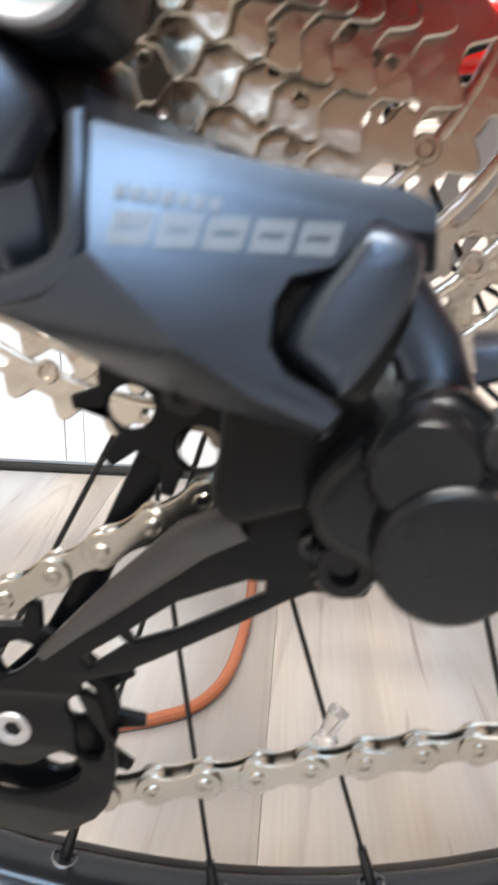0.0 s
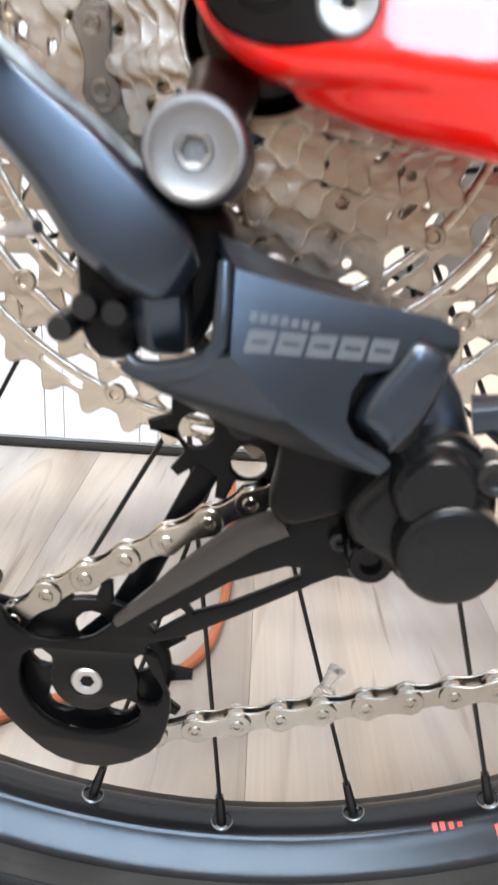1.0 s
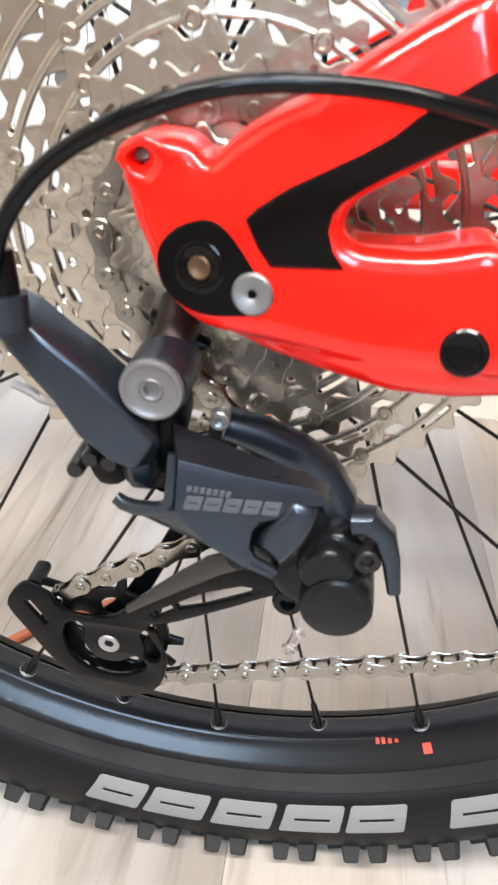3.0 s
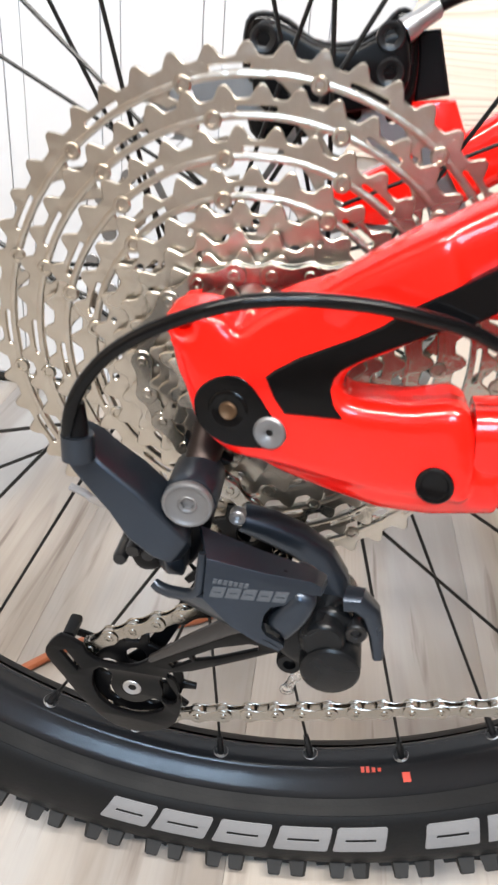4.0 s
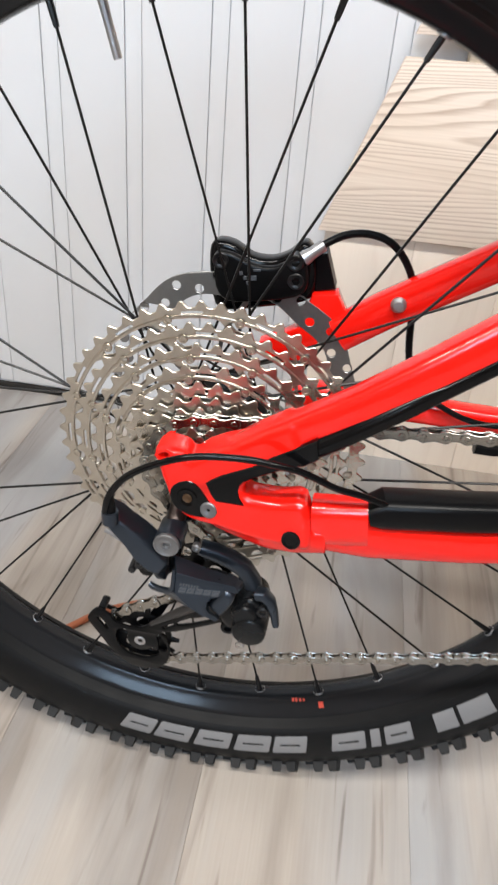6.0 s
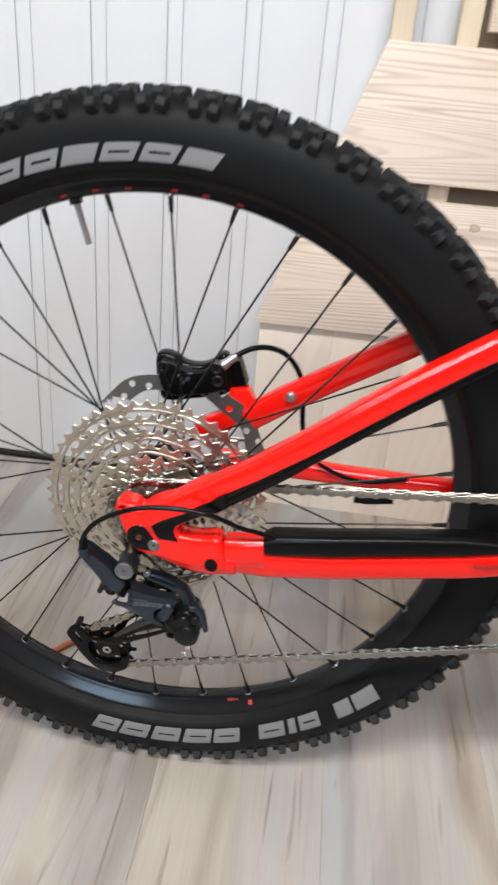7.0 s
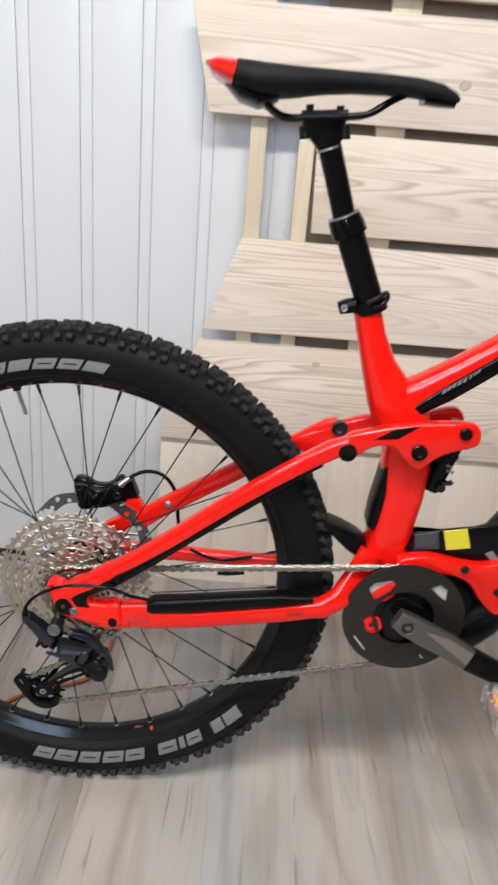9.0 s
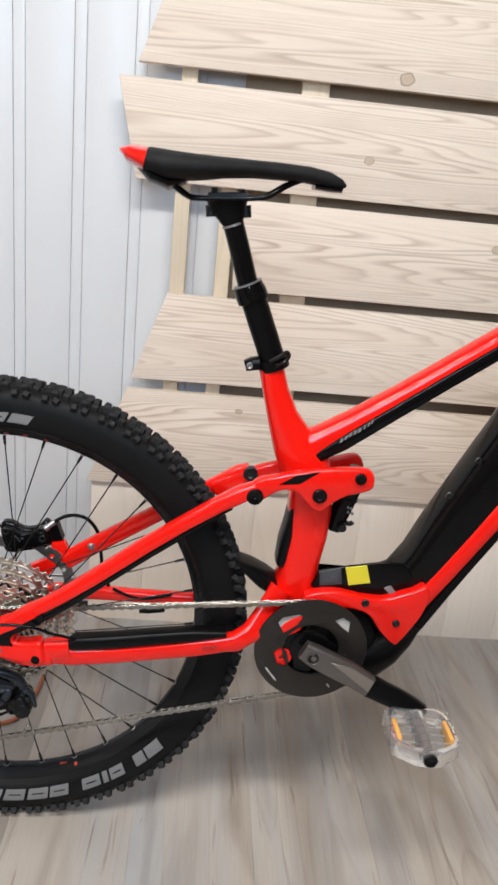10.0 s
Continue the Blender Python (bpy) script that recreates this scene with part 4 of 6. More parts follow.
def sprocket_outline(teeth, pitch_r, depth=0.003, tip=0.0014):
    pts = []
    for k in range(teeth):
        a = math.tau * k / teeth
        s = math.tau / teeth
        for f, r in ((0.02, pitch_r - depth), (0.2, pitch_r - depth * 0.9), (0.36, pitch_r + tip * 0.2), (0.45, pitch_r + tip), (0.57, pitch_r + tip), (0.66, pitch_r + tip * 0.2), (0.82, pitch_r - depth * 0.9)):
            pts.append((CX + r * math.cos(a + s * f), CZ + r * math.sin(a + s * f)))
    return pts


def arc_slot(cx, cz, r0, r1, a0, a1, n=8):
    """A slot with rounded ends between two radii and two angles (degrees)."""
    rm, rh = (r0 + r1) / 2, (r1 - r0) / 2
    pts = []
    for k in range(n + 1):
        a = radians(a0 + (a1 - a0) * k / n)
        pts.append((cx + r1 * math.cos(a), cz + r1 * math.sin(a)))
    for base, s in ((a1, 1), (a0, -1)):
        a = radians(base)
        c = (cx + rm * math.cos(a), cz + rm * math.sin(a))
        for k in range(1, 4):
            b = a + (math.pi * k / 4 if s > 0 else math.pi + math.pi * k / 4)
            pts.append((c[0] + rh * math.cos(b), c[1] + rh * math.sin(b)))
        if s > 0:
            for k in range(n + 1):
                g = radians(a1 + (a0 - a1) * k / n)
                pts.append((cx + r0 * math.cos(g), cz + r0 * math.sin(g)))
    return pts


TEETH = (10, 12, 14, 16, 18, 21, 24, 28, 33, 39, 45, 51)


def cassette():
    cas = part("cassette", lathe([(0.0165, -0.07), (0.017, -0.069), (0.017, -0.028), (0.0165, -0.027)], CX, CZ, 36), NICKEL, bike, "silvery twelve speed cassette")
    part("lock_ring", lathe([(0.0125, -0.064), (0.0125, -0.0752), (0.0115, -0.0762), (0, -0.0762)], CX, CZ, 36), BLACK_METAL, cas, "black lock ring")
    rivet = mesh_of(lathe([(0, -0.0008), (0.0013, -0.0008), (0.0017, -0.0016), (0.0026, -0.0016), (0.0031, -0.0008), (0.0031, 0.0)], 0, 0, 14), "rivet", NICKEL)
    for i, teeth in enumerate(TEETH):
        r = teeth * 0.0127 / math.tau
        y = -0.0685 + 0.00368 * i
        inner = max(0.0155, r - 0.021) if i < 8 else r - 0.0275
        turn = 23.0 * i
        holes = [ring_points(CX, CZ, inner, 48, 0.1 * i)] if i < 8 else [carrier_hole(r, (10, 11, 12, 13)[i - 8], turn)]
        if 4 <= i < 8:
            n = 8 if i < 6 else 12
            for k in range(n):
                a = radians(turn + 1.3 + 360 * k / n)
                rr = r - 0.0123
                if rr > 0.021:
                    holes.append(ring_points(CX + rr * math.cos(a), CZ + rr * math.sin(a), 0.0027 if i > 5 else 0.002, 10))
        if 3 <= i <= 7:
            n = (5, 6, 6, 7, 8)[i - 3]
            for k in range(n):
                a = turn + 360 * (k + 0.45) / n
                holes.append(arc_slot(CX, CZ, r - 0.0092, r - 0.0074, a, a + 0.42 / r, 5))
        if 2 <= i <= 7:
            n = teeth // 2
            for k in range(n):
                a = radians(turn + 7 + 360 * k / n)
                holes.append(ring_points(CX + (r - 0.0055) * math.cos(a), CZ + (r - 0.0055) * math.sin(a), 0.001 + 0.0003 * (k % 2 if i != 4 else 0), 8))
        if i >= 8:
            n = (10, 11, 12, 13)[i - 8]
            for k in range(n):
                e = turn + 360 * (k + 0.3) / n
                holes.append(arc_slot(CX, CZ, r - 0.0068, r - 0.0050, e, e + math.degrees(0.013 / r), 5))
        part("sprocket", plate(sprocket_outline(teeth, r), holes, y - 0.0009, y + 0.0009, 0.00035), NICKEL, cas)
        if i >= 8:
            part("carrier_band", plate(ring_points(CX, CZ, r - 0.0070, 72), [ring_points(CX, CZ, r - 0.0093, 72)], y - 0.0019, y + 0.0004, 0.0006, steps=2), NICKEL, cas)
            for k in range(n):
                a = radians(turn + 360 * (k + 1) / n) - 0.011 / r
                o = new("rivet", rivet)
                o.parent, o.location = cas, (CX + (r - 0.0087) * math.cos(a), y - 0.0016, CZ + (r - 0.0087) * math.sin(a))


def carrier_hole(r, n, turn):
    """The open middle of a large sprocket: a narrow rim with arms that sweep inwards to round bosses."""
    span, r1, r2, sweep = 360 / n, r - 0.0094, r - 0.0185, -math.degrees(0.011 / r)
    w = math.degrees(0.0034 / r)
    pts = []
    for k in range(n):
        a, e = turn + span * k, turn + span * (k + 1)
        pts += [(r1, a + 1.6 * w + (span - 3.2 * w) * f / 6) for f in range(7)]
        pts += [(r1 - 0.0015, e - w + sweep * 0.1), (r1 - 0.005, e - w + sweep * 0.55), (r2 + 0.0045, e - 1.4 * w + sweep), (r2 + 0.0015, e - 1.2 * w + sweep), (r2, e - 0.5 * w + sweep)]
        pts += [(r2, e + 0.5 * w + sweep), (r2 + 0.0015, e + 1.2 * w + sweep), (r2 + 0.0045, e + 1.4 * w + sweep), (r1 - 0.005, e + w + sweep * 0.55), (r1 - 0.0015, e + w + sweep * 0.1)]
    return [(CX + q * math.cos(radians(g)), CZ + q * math.sin(radians(g))) for q, g in pts]


def belt(circles):
    """The chain line round circles of (x, z, radius, turning sense, y): points with tangents."""
    n = len(circles)
    out = []
    touch = []
    for i in range(n):
        (x0, z0, r0, s0, _), (x1, z1, r1, s1, _) = circles[i], circles[(i + 1) % n]
        d = Vector((x1 - x0, z1 - z0))
        L, base = d.length, math.atan2(d.y, d.x)
        k = (s0 * r0 - s1 * r1) / L
        g = base - math.pi / 2 + math.asin(max(-1, min(1, k)))
        nx = Vector((math.cos(g), math.sin(g)))
        touch.append((Vector((x0, z0)) + nx * (s0 * r0), Vector((x1, z1)) + nx * (s1 * r1)))
    for i in range(n):
        x, z, r, s, y = circles[i]
        a_in, a_out = touch[i - 1][1], touch[i][0]
        t0, t1 = math.atan2(a_in.y - z, a_in.x - x), math.atan2(a_out.y - z, a_out.x - x)
        sweep = (t1 - t0) * s % math.tau
        m = max(2, int(sweep * r / 0.002))
        for k in range(m + 1):
            a = t0 + s * sweep * k / m
            out.append(Vector((x + r * math.cos(a), y, z + r * math.sin(a))))
        y2 = circles[(i + 1) % n][4]
        b = touch[i][1]
        m = int((b - a_out).length / 0.004) + 2
        for k in range(1, m):
            q = a_out.lerp(b, k / m)
            out.append(Vector((q.x, y + (y2 - y) * k / m, q.y)))
    return out


UP, LP, RING = (0.0055, 0.2695), (-0.0345, 0.19), (0.445, 0.356)
UP_R, LOW_R = 11 * 0.0127 / math.tau, 13 * 0.0127 / math.tau
COG = 4


def link_mesh(outer):
    h = 0.00635
    pts = []
    for k in range(7):
        a = math.pi / 2 + math.pi * k / 6
        pts.append((-h + 0.0042 * math.cos(a), 0.0042 * math.sin(a)))
    pts += [(-0.0024, -0.0031), (0, -0.0028), (0.0024, -0.0031)]
    for k in range(7):
        a = -math.pi / 2 + math.pi * k / 6
        pts.append((h + 0.0042 * math.cos(a), 0.0042 * math.sin(a)))
    pts += [(0.0024, 0.0031), (0, 0.0028), (-0.0024, 0.0031)]
    d = 0.0019 if outer else 0.001
    bm = plate(pts, [], -d - 0.0008, -d, 0.00025)
    bm = plate(pts, [], d, d + 0.0008, 0.00025, bm)
    for sx in (-h, h):
        if outer:
            bm = lathe([(0, -0.0026), (0.0009, -0.0026), (0.0011, -0.0031), (0.0017, -0.0031), (0.0021, -0.0027), (0.0021, 0.0027), (0, 0.003)], sx, 0, 12, bm)
        else:
            bm = lathe([(0, -0.0012), (0.0038, -0.001), (0.0038, 0.001), (0, 0.0012)], sx, 0, 12, bm)
    return mesh_of(bm, "chain_link", CHAIN_STEEL)


def chain():
    cog_r, cog_y = TEETH[COG] * 0.0127 / math.tau, -0.0685 + 0.00368 * COG
    line = belt([(*RING, 0.0725, 1, -0.053), (CX, CZ, cog_r, 1, cog_y), (*UP, UP_R, -1, -0.053), (*LP, LOW_R, 1, -0.0525)])
    line.append(line[0])
    length = [0.0]
    for a, b in zip(line, line[1:]):
        length.append(length[-1] + (b - a).length)
    n = 2 * round(length[-1] / 0.0127 / 2)
    step = length[-1] / n
    pins, j = [], 0
    for k in range(n):
        s = k * step
        while length[j + 1] < s:
            j += 1
        f = (s - length[j]) / max(1e-9, length[j + 1] - length[j])
        pins.append(line[j].lerp(line[j + 1], f))
    meshes = (link_mesh(True), link_mesh(False))
    first = None
    for k in range(n):
        a, b = pins[k], pins[(k + 1) % n]
        d = (b - a).normalized()
        m = Matrix((d, Vector((0, 1, 0)), d.cross(Vector((0, 1, 0))))).transposed().to_4x4()
        o = new("chain" if first is None else "chain_link", meshes[k % 2])
        o.matrix_basis = Matrix.Translation((a + b) / 2) @ m
        if first is None:
            first = tagged(o, "silvery bicycle chain")
            o.parent = bike
            base = o.matrix_basis.inverted()
        else:
            o.parent = first
            o.matrix_parent_inverse = base


def toothed(cx, cz, teeth, tip, root):
    pts = []
    for k in range(teeth):
        a, s = math.tau * k / teeth + 0.2, math.tau / teeth
        for f, r in ((0.0, root), (0.28, root), (0.4, tip), (0.6, tip), (0.72, root)):
            pts.append((cx + r * math.cos(a + s * f), cz + r * math.sin(a + s * f)))
    return pts


def faceted(front, back, bevel=0.0012, segments=3, mouth=0, wall=0.0018, swell=0.001):
    """A hollow cast body between a near and a far outline of equally many points: a slightly swollen near face, rounded edges, one side (counted along the outline) and the back left open."""
    bm = bmesh.new()
    va, vb = [bm.verts.new(p) for p in front], [bm.verts.new(p) for p in back]
    n = len(va)
    near = bm.faces.new(va)
    for k in range(n):
        if k != mouth:
            bm.faces.new((va[k], vb[k], vb[(k + 1) % n], va[(k + 1) % n]))
    bmesh.ops.recalc_face_normals(bm, faces=bm.faces)
    near.normal_update()
    if near.normal.y > 0:
        bmesh.ops.reverse_faces(bm, faces=bm.faces)
    a = Vector(front[0])
    across = (a - Vector(front[mouth])).normalized()
    along = (Vector(front[2]) - a).normalized()
    up = (across - along * across.dot(along)).normalized()
    high = max((Vector(p) - a).dot(up) for p in front)
    low = min((Vector(p) - a).dot(up) for p in front)
    for k in range(1, 9):
        at = a + up * (low + (high - low) * k / 9)
        bmesh.ops.bisect_plane(bm, geom=bm.verts[:] + bm.edges[:] + bm.faces[:], plane_co=at, plane_no=up)
    bm.normal_update()
    for v in bm.verts:
        if any(f.normal.y < -0.8 for f in v.link_faces):
            t = 2 * ((v.co - a).dot(up) - low) / (high - low) - 1
            v.co.y -= swell * (1 - t * t)
    bm.normal_update()
    sharp = [e for e in bm.edges if len(e.link_faces) == 2 and e.calc_face_angle(0) > 0.55]
    bmesh.ops.bevel(bm, geom=sharp, offset=bevel, segments=segments, affect="EDGES", profile=0.6, clamp_overlap=True)
    bmesh.ops.triangulate(bm, faces=[f for f in bm.faces if len(f.verts) > 4])
    bm.normal_update()
    outer = set(bm.faces)
    inner = {v: bm.verts.new(v.co - v.normal * wall) for v in bm.verts[:]}
    rim = [e for e in bm.edges if len(e.link_faces) == 1]
    loops = [(e.link_faces[0], e.verts[:]) for e in rim]
    # inner faces get the second material, which colours the hollow's shade black
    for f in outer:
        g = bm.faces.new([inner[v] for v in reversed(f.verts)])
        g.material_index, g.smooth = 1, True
    lip = []
    for f, (p, q) in loops:
        order = [v for v in f.verts]
        if order[(order.index(p) + 1) % len(order)] is not q:
            p, q = q, p
        lip.append(bm.faces.new((q, p, inner[p], inner[q])))
    bmesh.ops.bevel(bm, geom=rim, offset=0.0014, segments=3, affect="EDGES", clamp_overlap=True)
    return bm


LINK_SLOPE = (0.2, 0.13)


def on_link(bm):
    """Lays a piece that was made at y = 0 onto the near face of the outer link."""
    for v in bm.verts:
        v.co.y += -0.1117 + LINK_SLOPE[0] * (v.co.z - 0.303) + LINK_SLOPE[1] * (v.co.x - 0.003)
    return bm


def lean_out(bm):
    """Leans the cage so that its upper end stands further out than its lower one."""
    for v in bm.verts:
        s = ((v.co.x - LP[0]) * 0.79 + (v.co.z - LP[1]) * 0.61) / 0.069
        v.co.y -= 0.0065 * max(0.0, s)
    return bm


def derailleur():
    arm = [(-0.0439, -0.103, 0.3435), (-0.0389, -0.1022, 0.3389), (-0.0331, -0.1015, 0.3332), (-0.0263, -0.1007, 0.3271), (-0.0194, -0.0995, 0.319), (-0.0125, -0.0982, 0.3127), (-0.0085, -0.0974, 0.3098), (-0.0062, -0.0965, 0.3085)]
    d = part("rear_derailleur", tilt(loft([(x, y, z, w, h) for (x, y, z), w, h in zip(arm, (0.0055, 0.0078, 0.008, 0.0083, 0.0086, 0.0085, 0.0078, 0.006), (0.0048, 0.0054, 0.0062, 0.0074, 0.0088, 0.0082, 0.0066, 0.004))], section=((-1, -0.88), (-1, 0.62), (-0.35, 1), (1, 0.9), (1, -1), (-0.6, -1))), 0.315, 0.2), SLATE, bike, "slate grey rear derailleur")
    part("arm_strut", loft([(-0.0118, -0.0985, 0.317, 0.0045, 0.0056), (-0.0108, -0.0975, 0.308, 0.0045, 0.0058), (-0.01, -0.0965, 0.3, 0.0042, 0.0056), (-0.0098, -0.0955, 0.2945, 0.0036, 0.005)], section=((-1, -0.8), (-1, 0.35), (-0.1, 1), (1, 1), (1, -1))), SLATE, d)
    x, z = -0.0044, 0.3287
    part("mount_bolt", lathe([(0.0052, -0.098), (0.0074, -0.1025), (0.0083, -0.1042), (0.0083, -0.1056), (0.0079, -0.1062), (0.0071, -0.1063), (0.006, -0.1056), (0.0032, -0.1056)], x, z, 40), BOLT_ALLOY, d, "wide pale alloy mounting bolt with a hexagon socket")
    part("bolt_socket", bolt(x, z, -0.1057, 0.0033, 0.003, 0.62, 36), BOLT_ALLOY, d, "hexagon socket of the bolt")
    part("mount_boss", lathe([(0.0088, -0.085), (0.0088, -0.1), (0.008, -0.1022), (0, -0.1022)], x + 0.0004, z - 0.0004, 36), SLATE, d)
    part("hanger", loft([(-0.0018, -0.076, 0.341, 0.0052, 0.0068), (-0.0028, -0.081, 0.337, 0.0052, 0.0062), (-0.0036, -0.086, 0.3335, 0.005, 0.0058), (-0.0046, -0.092, 0.329, 0.005, 0.0056)], 18, 2.4), HANGER, d, "dark brown metal hanger")
    part("hanger_cover", plate(curved([(-0.0104, 0.3398), (-0.0024, 0.3351), (0.0064, 0.3322), (0.0042, 0.3301), (0.0009, 0.3306), (-0.0032, 0.3329), (-0.0093, 0.334)], 2), [], -0.0825, -0.076, 0.0015, steps=2), BLACK_SATIN, d)
    part("knuckle_web", plate(curved([(-0.0155, 0.3201), (-0.0089, 0.321), (-0.0023, 0.3207), (0.0017, 0.3172), (0.0015, 0.3092), (-0.0021, 0.2973), (-0.0067, 0.2929), (-0.0124, 0.2945), (-0.0147, 0.3042)], 3), [], -0.094, -0.079, 0.003, steps=3), BLACK_SATIN, d)
    # stop screws
    part("screw_block", plate(curved([(-0.02542, 0.31526), (-0.01566, 0.30675), (-0.01454, 0.29522), (-0.0169, 0.2916), (-0.02218, 0.29156), (-0.02533, 0.29599), (-0.02601, 0.30337)], 2), [], -0.0965, -0.08, 0.003, steps=2), BLACK_SATIN, d)
    for k, (x, z) in enumerate([(-0.0283, 0.29765), (-0.02376, 0.30187), (-0.01843, 0.30106)]):
        part("stop_screw", lathe([(0, -0.0992), (0.0022, -0.0992), (0.0026, -0.0982), (0.0026, -0.085)], x, z, 14), BLACK_METAL, d)
    # outer link: one cast box with an open mouth towards the arm
    link_front = [(0.0032, -0.1089, 0.3113), (0.0204, -0.1074, 0.3076), (0.0376, -0.1057, 0.3050), (0.0412, -0.1056, 0.3033), (0.0414, -0.1061, 0.3005), (0.0381, -0.1065, 0.3005), (0.0344, -0.1068, 0.3018), (0.0324, -0.1075, 0.2993), (0.0300, -0.1083, 0.2967), (0.0252, -0.1092, 0.2956), (0.0235, -0.1100, 0.2926), (0.0231, -0.1110, 0.2879), (0.0249, -0.1114, 0.2850), (0.0302, -0.1113, 0.2821), (0.0315, -0.1114, 0.2806), (0.0297, -0.1120, 0.2786), (0.0218, -0.1123, 0.2821), (0.0131, -0.1124, 0.2877), (0.0032, -0.1116, 0.2978)]
    link_back = [(-0.0007, -0.098, 0.316), (0.02, -0.097, 0.3085), (0.0401, -0.094, 0.301), (0.0432, -0.093, 0.2985), (0.0436, -0.094, 0.295), (0.0392, -0.097, 0.295), (0.0345, -0.098, 0.297), (0.0323, -0.099, 0.2945), (0.0299, -0.099, 0.292), (0.0251, -0.1, 0.2907), (0.0237, -0.1, 0.2873), (0.0233, -0.1, 0.2823), (0.025, -0.1, 0.279), (0.03, -0.099, 0.2755), (0.0312, -0.098, 0.274), (0.029, -0.098, 0.2735), (0.0165, -0.0975, 0.2765), (0.0025, -0.0965, 0.2805), (-0.0155, -0.1035, 0.2915)]
    # second material: the link's inside painted black for the shade in its mouth
    part("outer_link", faceted(link_front, link_back, 0.0011, 3, mouth=len(link_front) - 1), SLATE, d, "slate outer link with an open end").data.materials.append(CAVITY_SHADE)
    part("link_lip", loft([(0.0014, -0.1074, 0.3122, 0.0012, 0.0012), (0.0016, -0.1086, 0.306, 0.0017, 0.0016), (0.0014, -0.1098, 0.2995, 0.0019, 0.0017), (-0.0002, -0.1095, 0.2965, 0.002, 0.0018), (-0.0035, -0.108, 0.2944, 0.002, 0.002), (-0.009, -0.1058, 0.2926, 0.002, 0.0021), (-0.013, -0.1042, 0.2924, 0.0019, 0.002), (-0.0152, -0.1035, 0.2936, 0.0016, 0.0018)], 14, 2.6), SLATE, d)
    part("link_core", loft([(x, y, z, 0.006, h) for (x, y, z), h in zip([(0.0065, -0.1, 0.2987), (0.0181, -0.1, 0.2942), (0.0285, -0.1, 0.2895), (0.0365, -0.098, 0.286)], (0.006, 0.009, 0.009, 0.008))], 14, 3), BLACK_SATIN, d)
    part("pivot_arm", tilt(plate(curved([(0.0334, 0.3016), (0.0369, 0.301), (0.04, 0.2989), (0.0396, 0.2945), (0.0375, 0.2892), (0.0342, 0.2839), (0.0314, 0.2813), (0.028, 0.2842), (0.0249, 0.287), (0.026, 0.2909), (0.0287, 0.2955), (0.0308, 0.2984)], 2), [], -0.1102, -0.09, 0.0032, steps=4), 0.291, 0.08), SLATE, d)
    part("pivot_tip", plate([(0.024, 0.2835), (0.0292, 0.281), (0.0299, 0.2782), (0.0272, 0.2785)], [], -0.1106, -0.1, 0.0008, steps=2), PALE_CRANK, d, "worn bright pivot end")
    # printed marks on the link
    for k in range(5):
        def laid(line):
            return [(0.0051 + 0.0051 * k + 0.0044 * u + 0.001 * v, 0.2986 - 0.0002 * k + 0.0036 * v - 0.00015 * u) for u, v in line]
        part("link_print", on_link(plate(laid(SLOTTED[0]), [laid(h) for h in SLOTTED[1]], -0.00003, 0.0006, 0.00001)), PRINT_DIM, d)
    for k in range(7):
        x0, z0 = 0.0058 + 0.0017 * k, 0.3035 - 0.0002 * k
        part("link_print", on_link(plate([(x0, z0), (x0 + 0.0012, z0 - 0.0001), (x0 + 0.0015, z0 + 0.0013), (x0 + 0.0003, z0 + 0.0014)], [], -0.00003, 0.0006, 0.00001)), PRINT_FAINT, d)
    # inner link and cable lever
    part("inner_link", loft([(x, y, z, 0.006, h) for (x, y, z), h in zip([(0.0106, -0.0730, 0.3038), (0.0210, -0.0720, 0.3005), (0.0317, -0.0710, 0.2956), (0.0408, -0.0710, 0.2899), (0.0471, -0.0720, 0.2808), (0.0505, -0.0750, 0.2713)], (0.004, 0.0055, 0.006, 0.006, 0.006, 0.0055))], 16, 3), SLATE, d, "dark inner link")
    (x, z), = [(0.00945, 0.30809)]
    part("link_pin", bolt(x, z, -0.081, 0.003, 0.004), BRIGHT, d)
    part("lever", loft([(x, y, z, w, h) for (x, y, z), w, h in zip([(0.0520, -0.0845, 0.2821), (0.0568, -0.0855, 0.2830), (0.0613, -0.0865, 0.2794), (0.0645, -0.0870, 0.2706), (0.0670, -0.0873, 0.2592)], (0.005, 0.0048, 0.0042, 0.0036, 0.0032), (0.0038, 0.004, 0.0036, 0.0029, 0.0022))], 14, 3.2), SLATE, d, "slate clutch lever")
    # clutch housing
    body = [(0.0498, -0.0948, 0.2545), (0.0452, -0.0928, 0.2672)]
    (x, _, z), (x2, _, z2) = body
    part("clutch_housing", lathe([(0, -0.0955), (0.0098, -0.0955), (0.0103, -0.0953), (0.0112, -0.0944), (0.0116, -0.0915), (0.0125, -0.062), (0.012, -0.06), (0, -0.06)], x, z, 40), CHARCOAL, d, "charcoal clutch housing")
    part("cage_knuckle", plate(curved([(0.0152, 0.2822), (0.0142, 0.272), (0.0132, 0.262), (0.0122, 0.2545), (0.0165, 0.25), (0.0245, 0.252), (0.034, 0.256), (0.0385, 0.266), (0.036, 0.276), (0.028, 0.2815)], 3), [], -0.0785, -0.066, 0.0035, steps=3), BLACK_SATIN, d, "black upper end of the cage")
    part("clutch_upper", lathe([(0, -0.0938), (0.0072, -0.0938), (0.0082, -0.093), (0.0088, -0.091), (0.0104, -0.063), (0, -0.063)], x2, z2, 32), CHARCOAL, d)
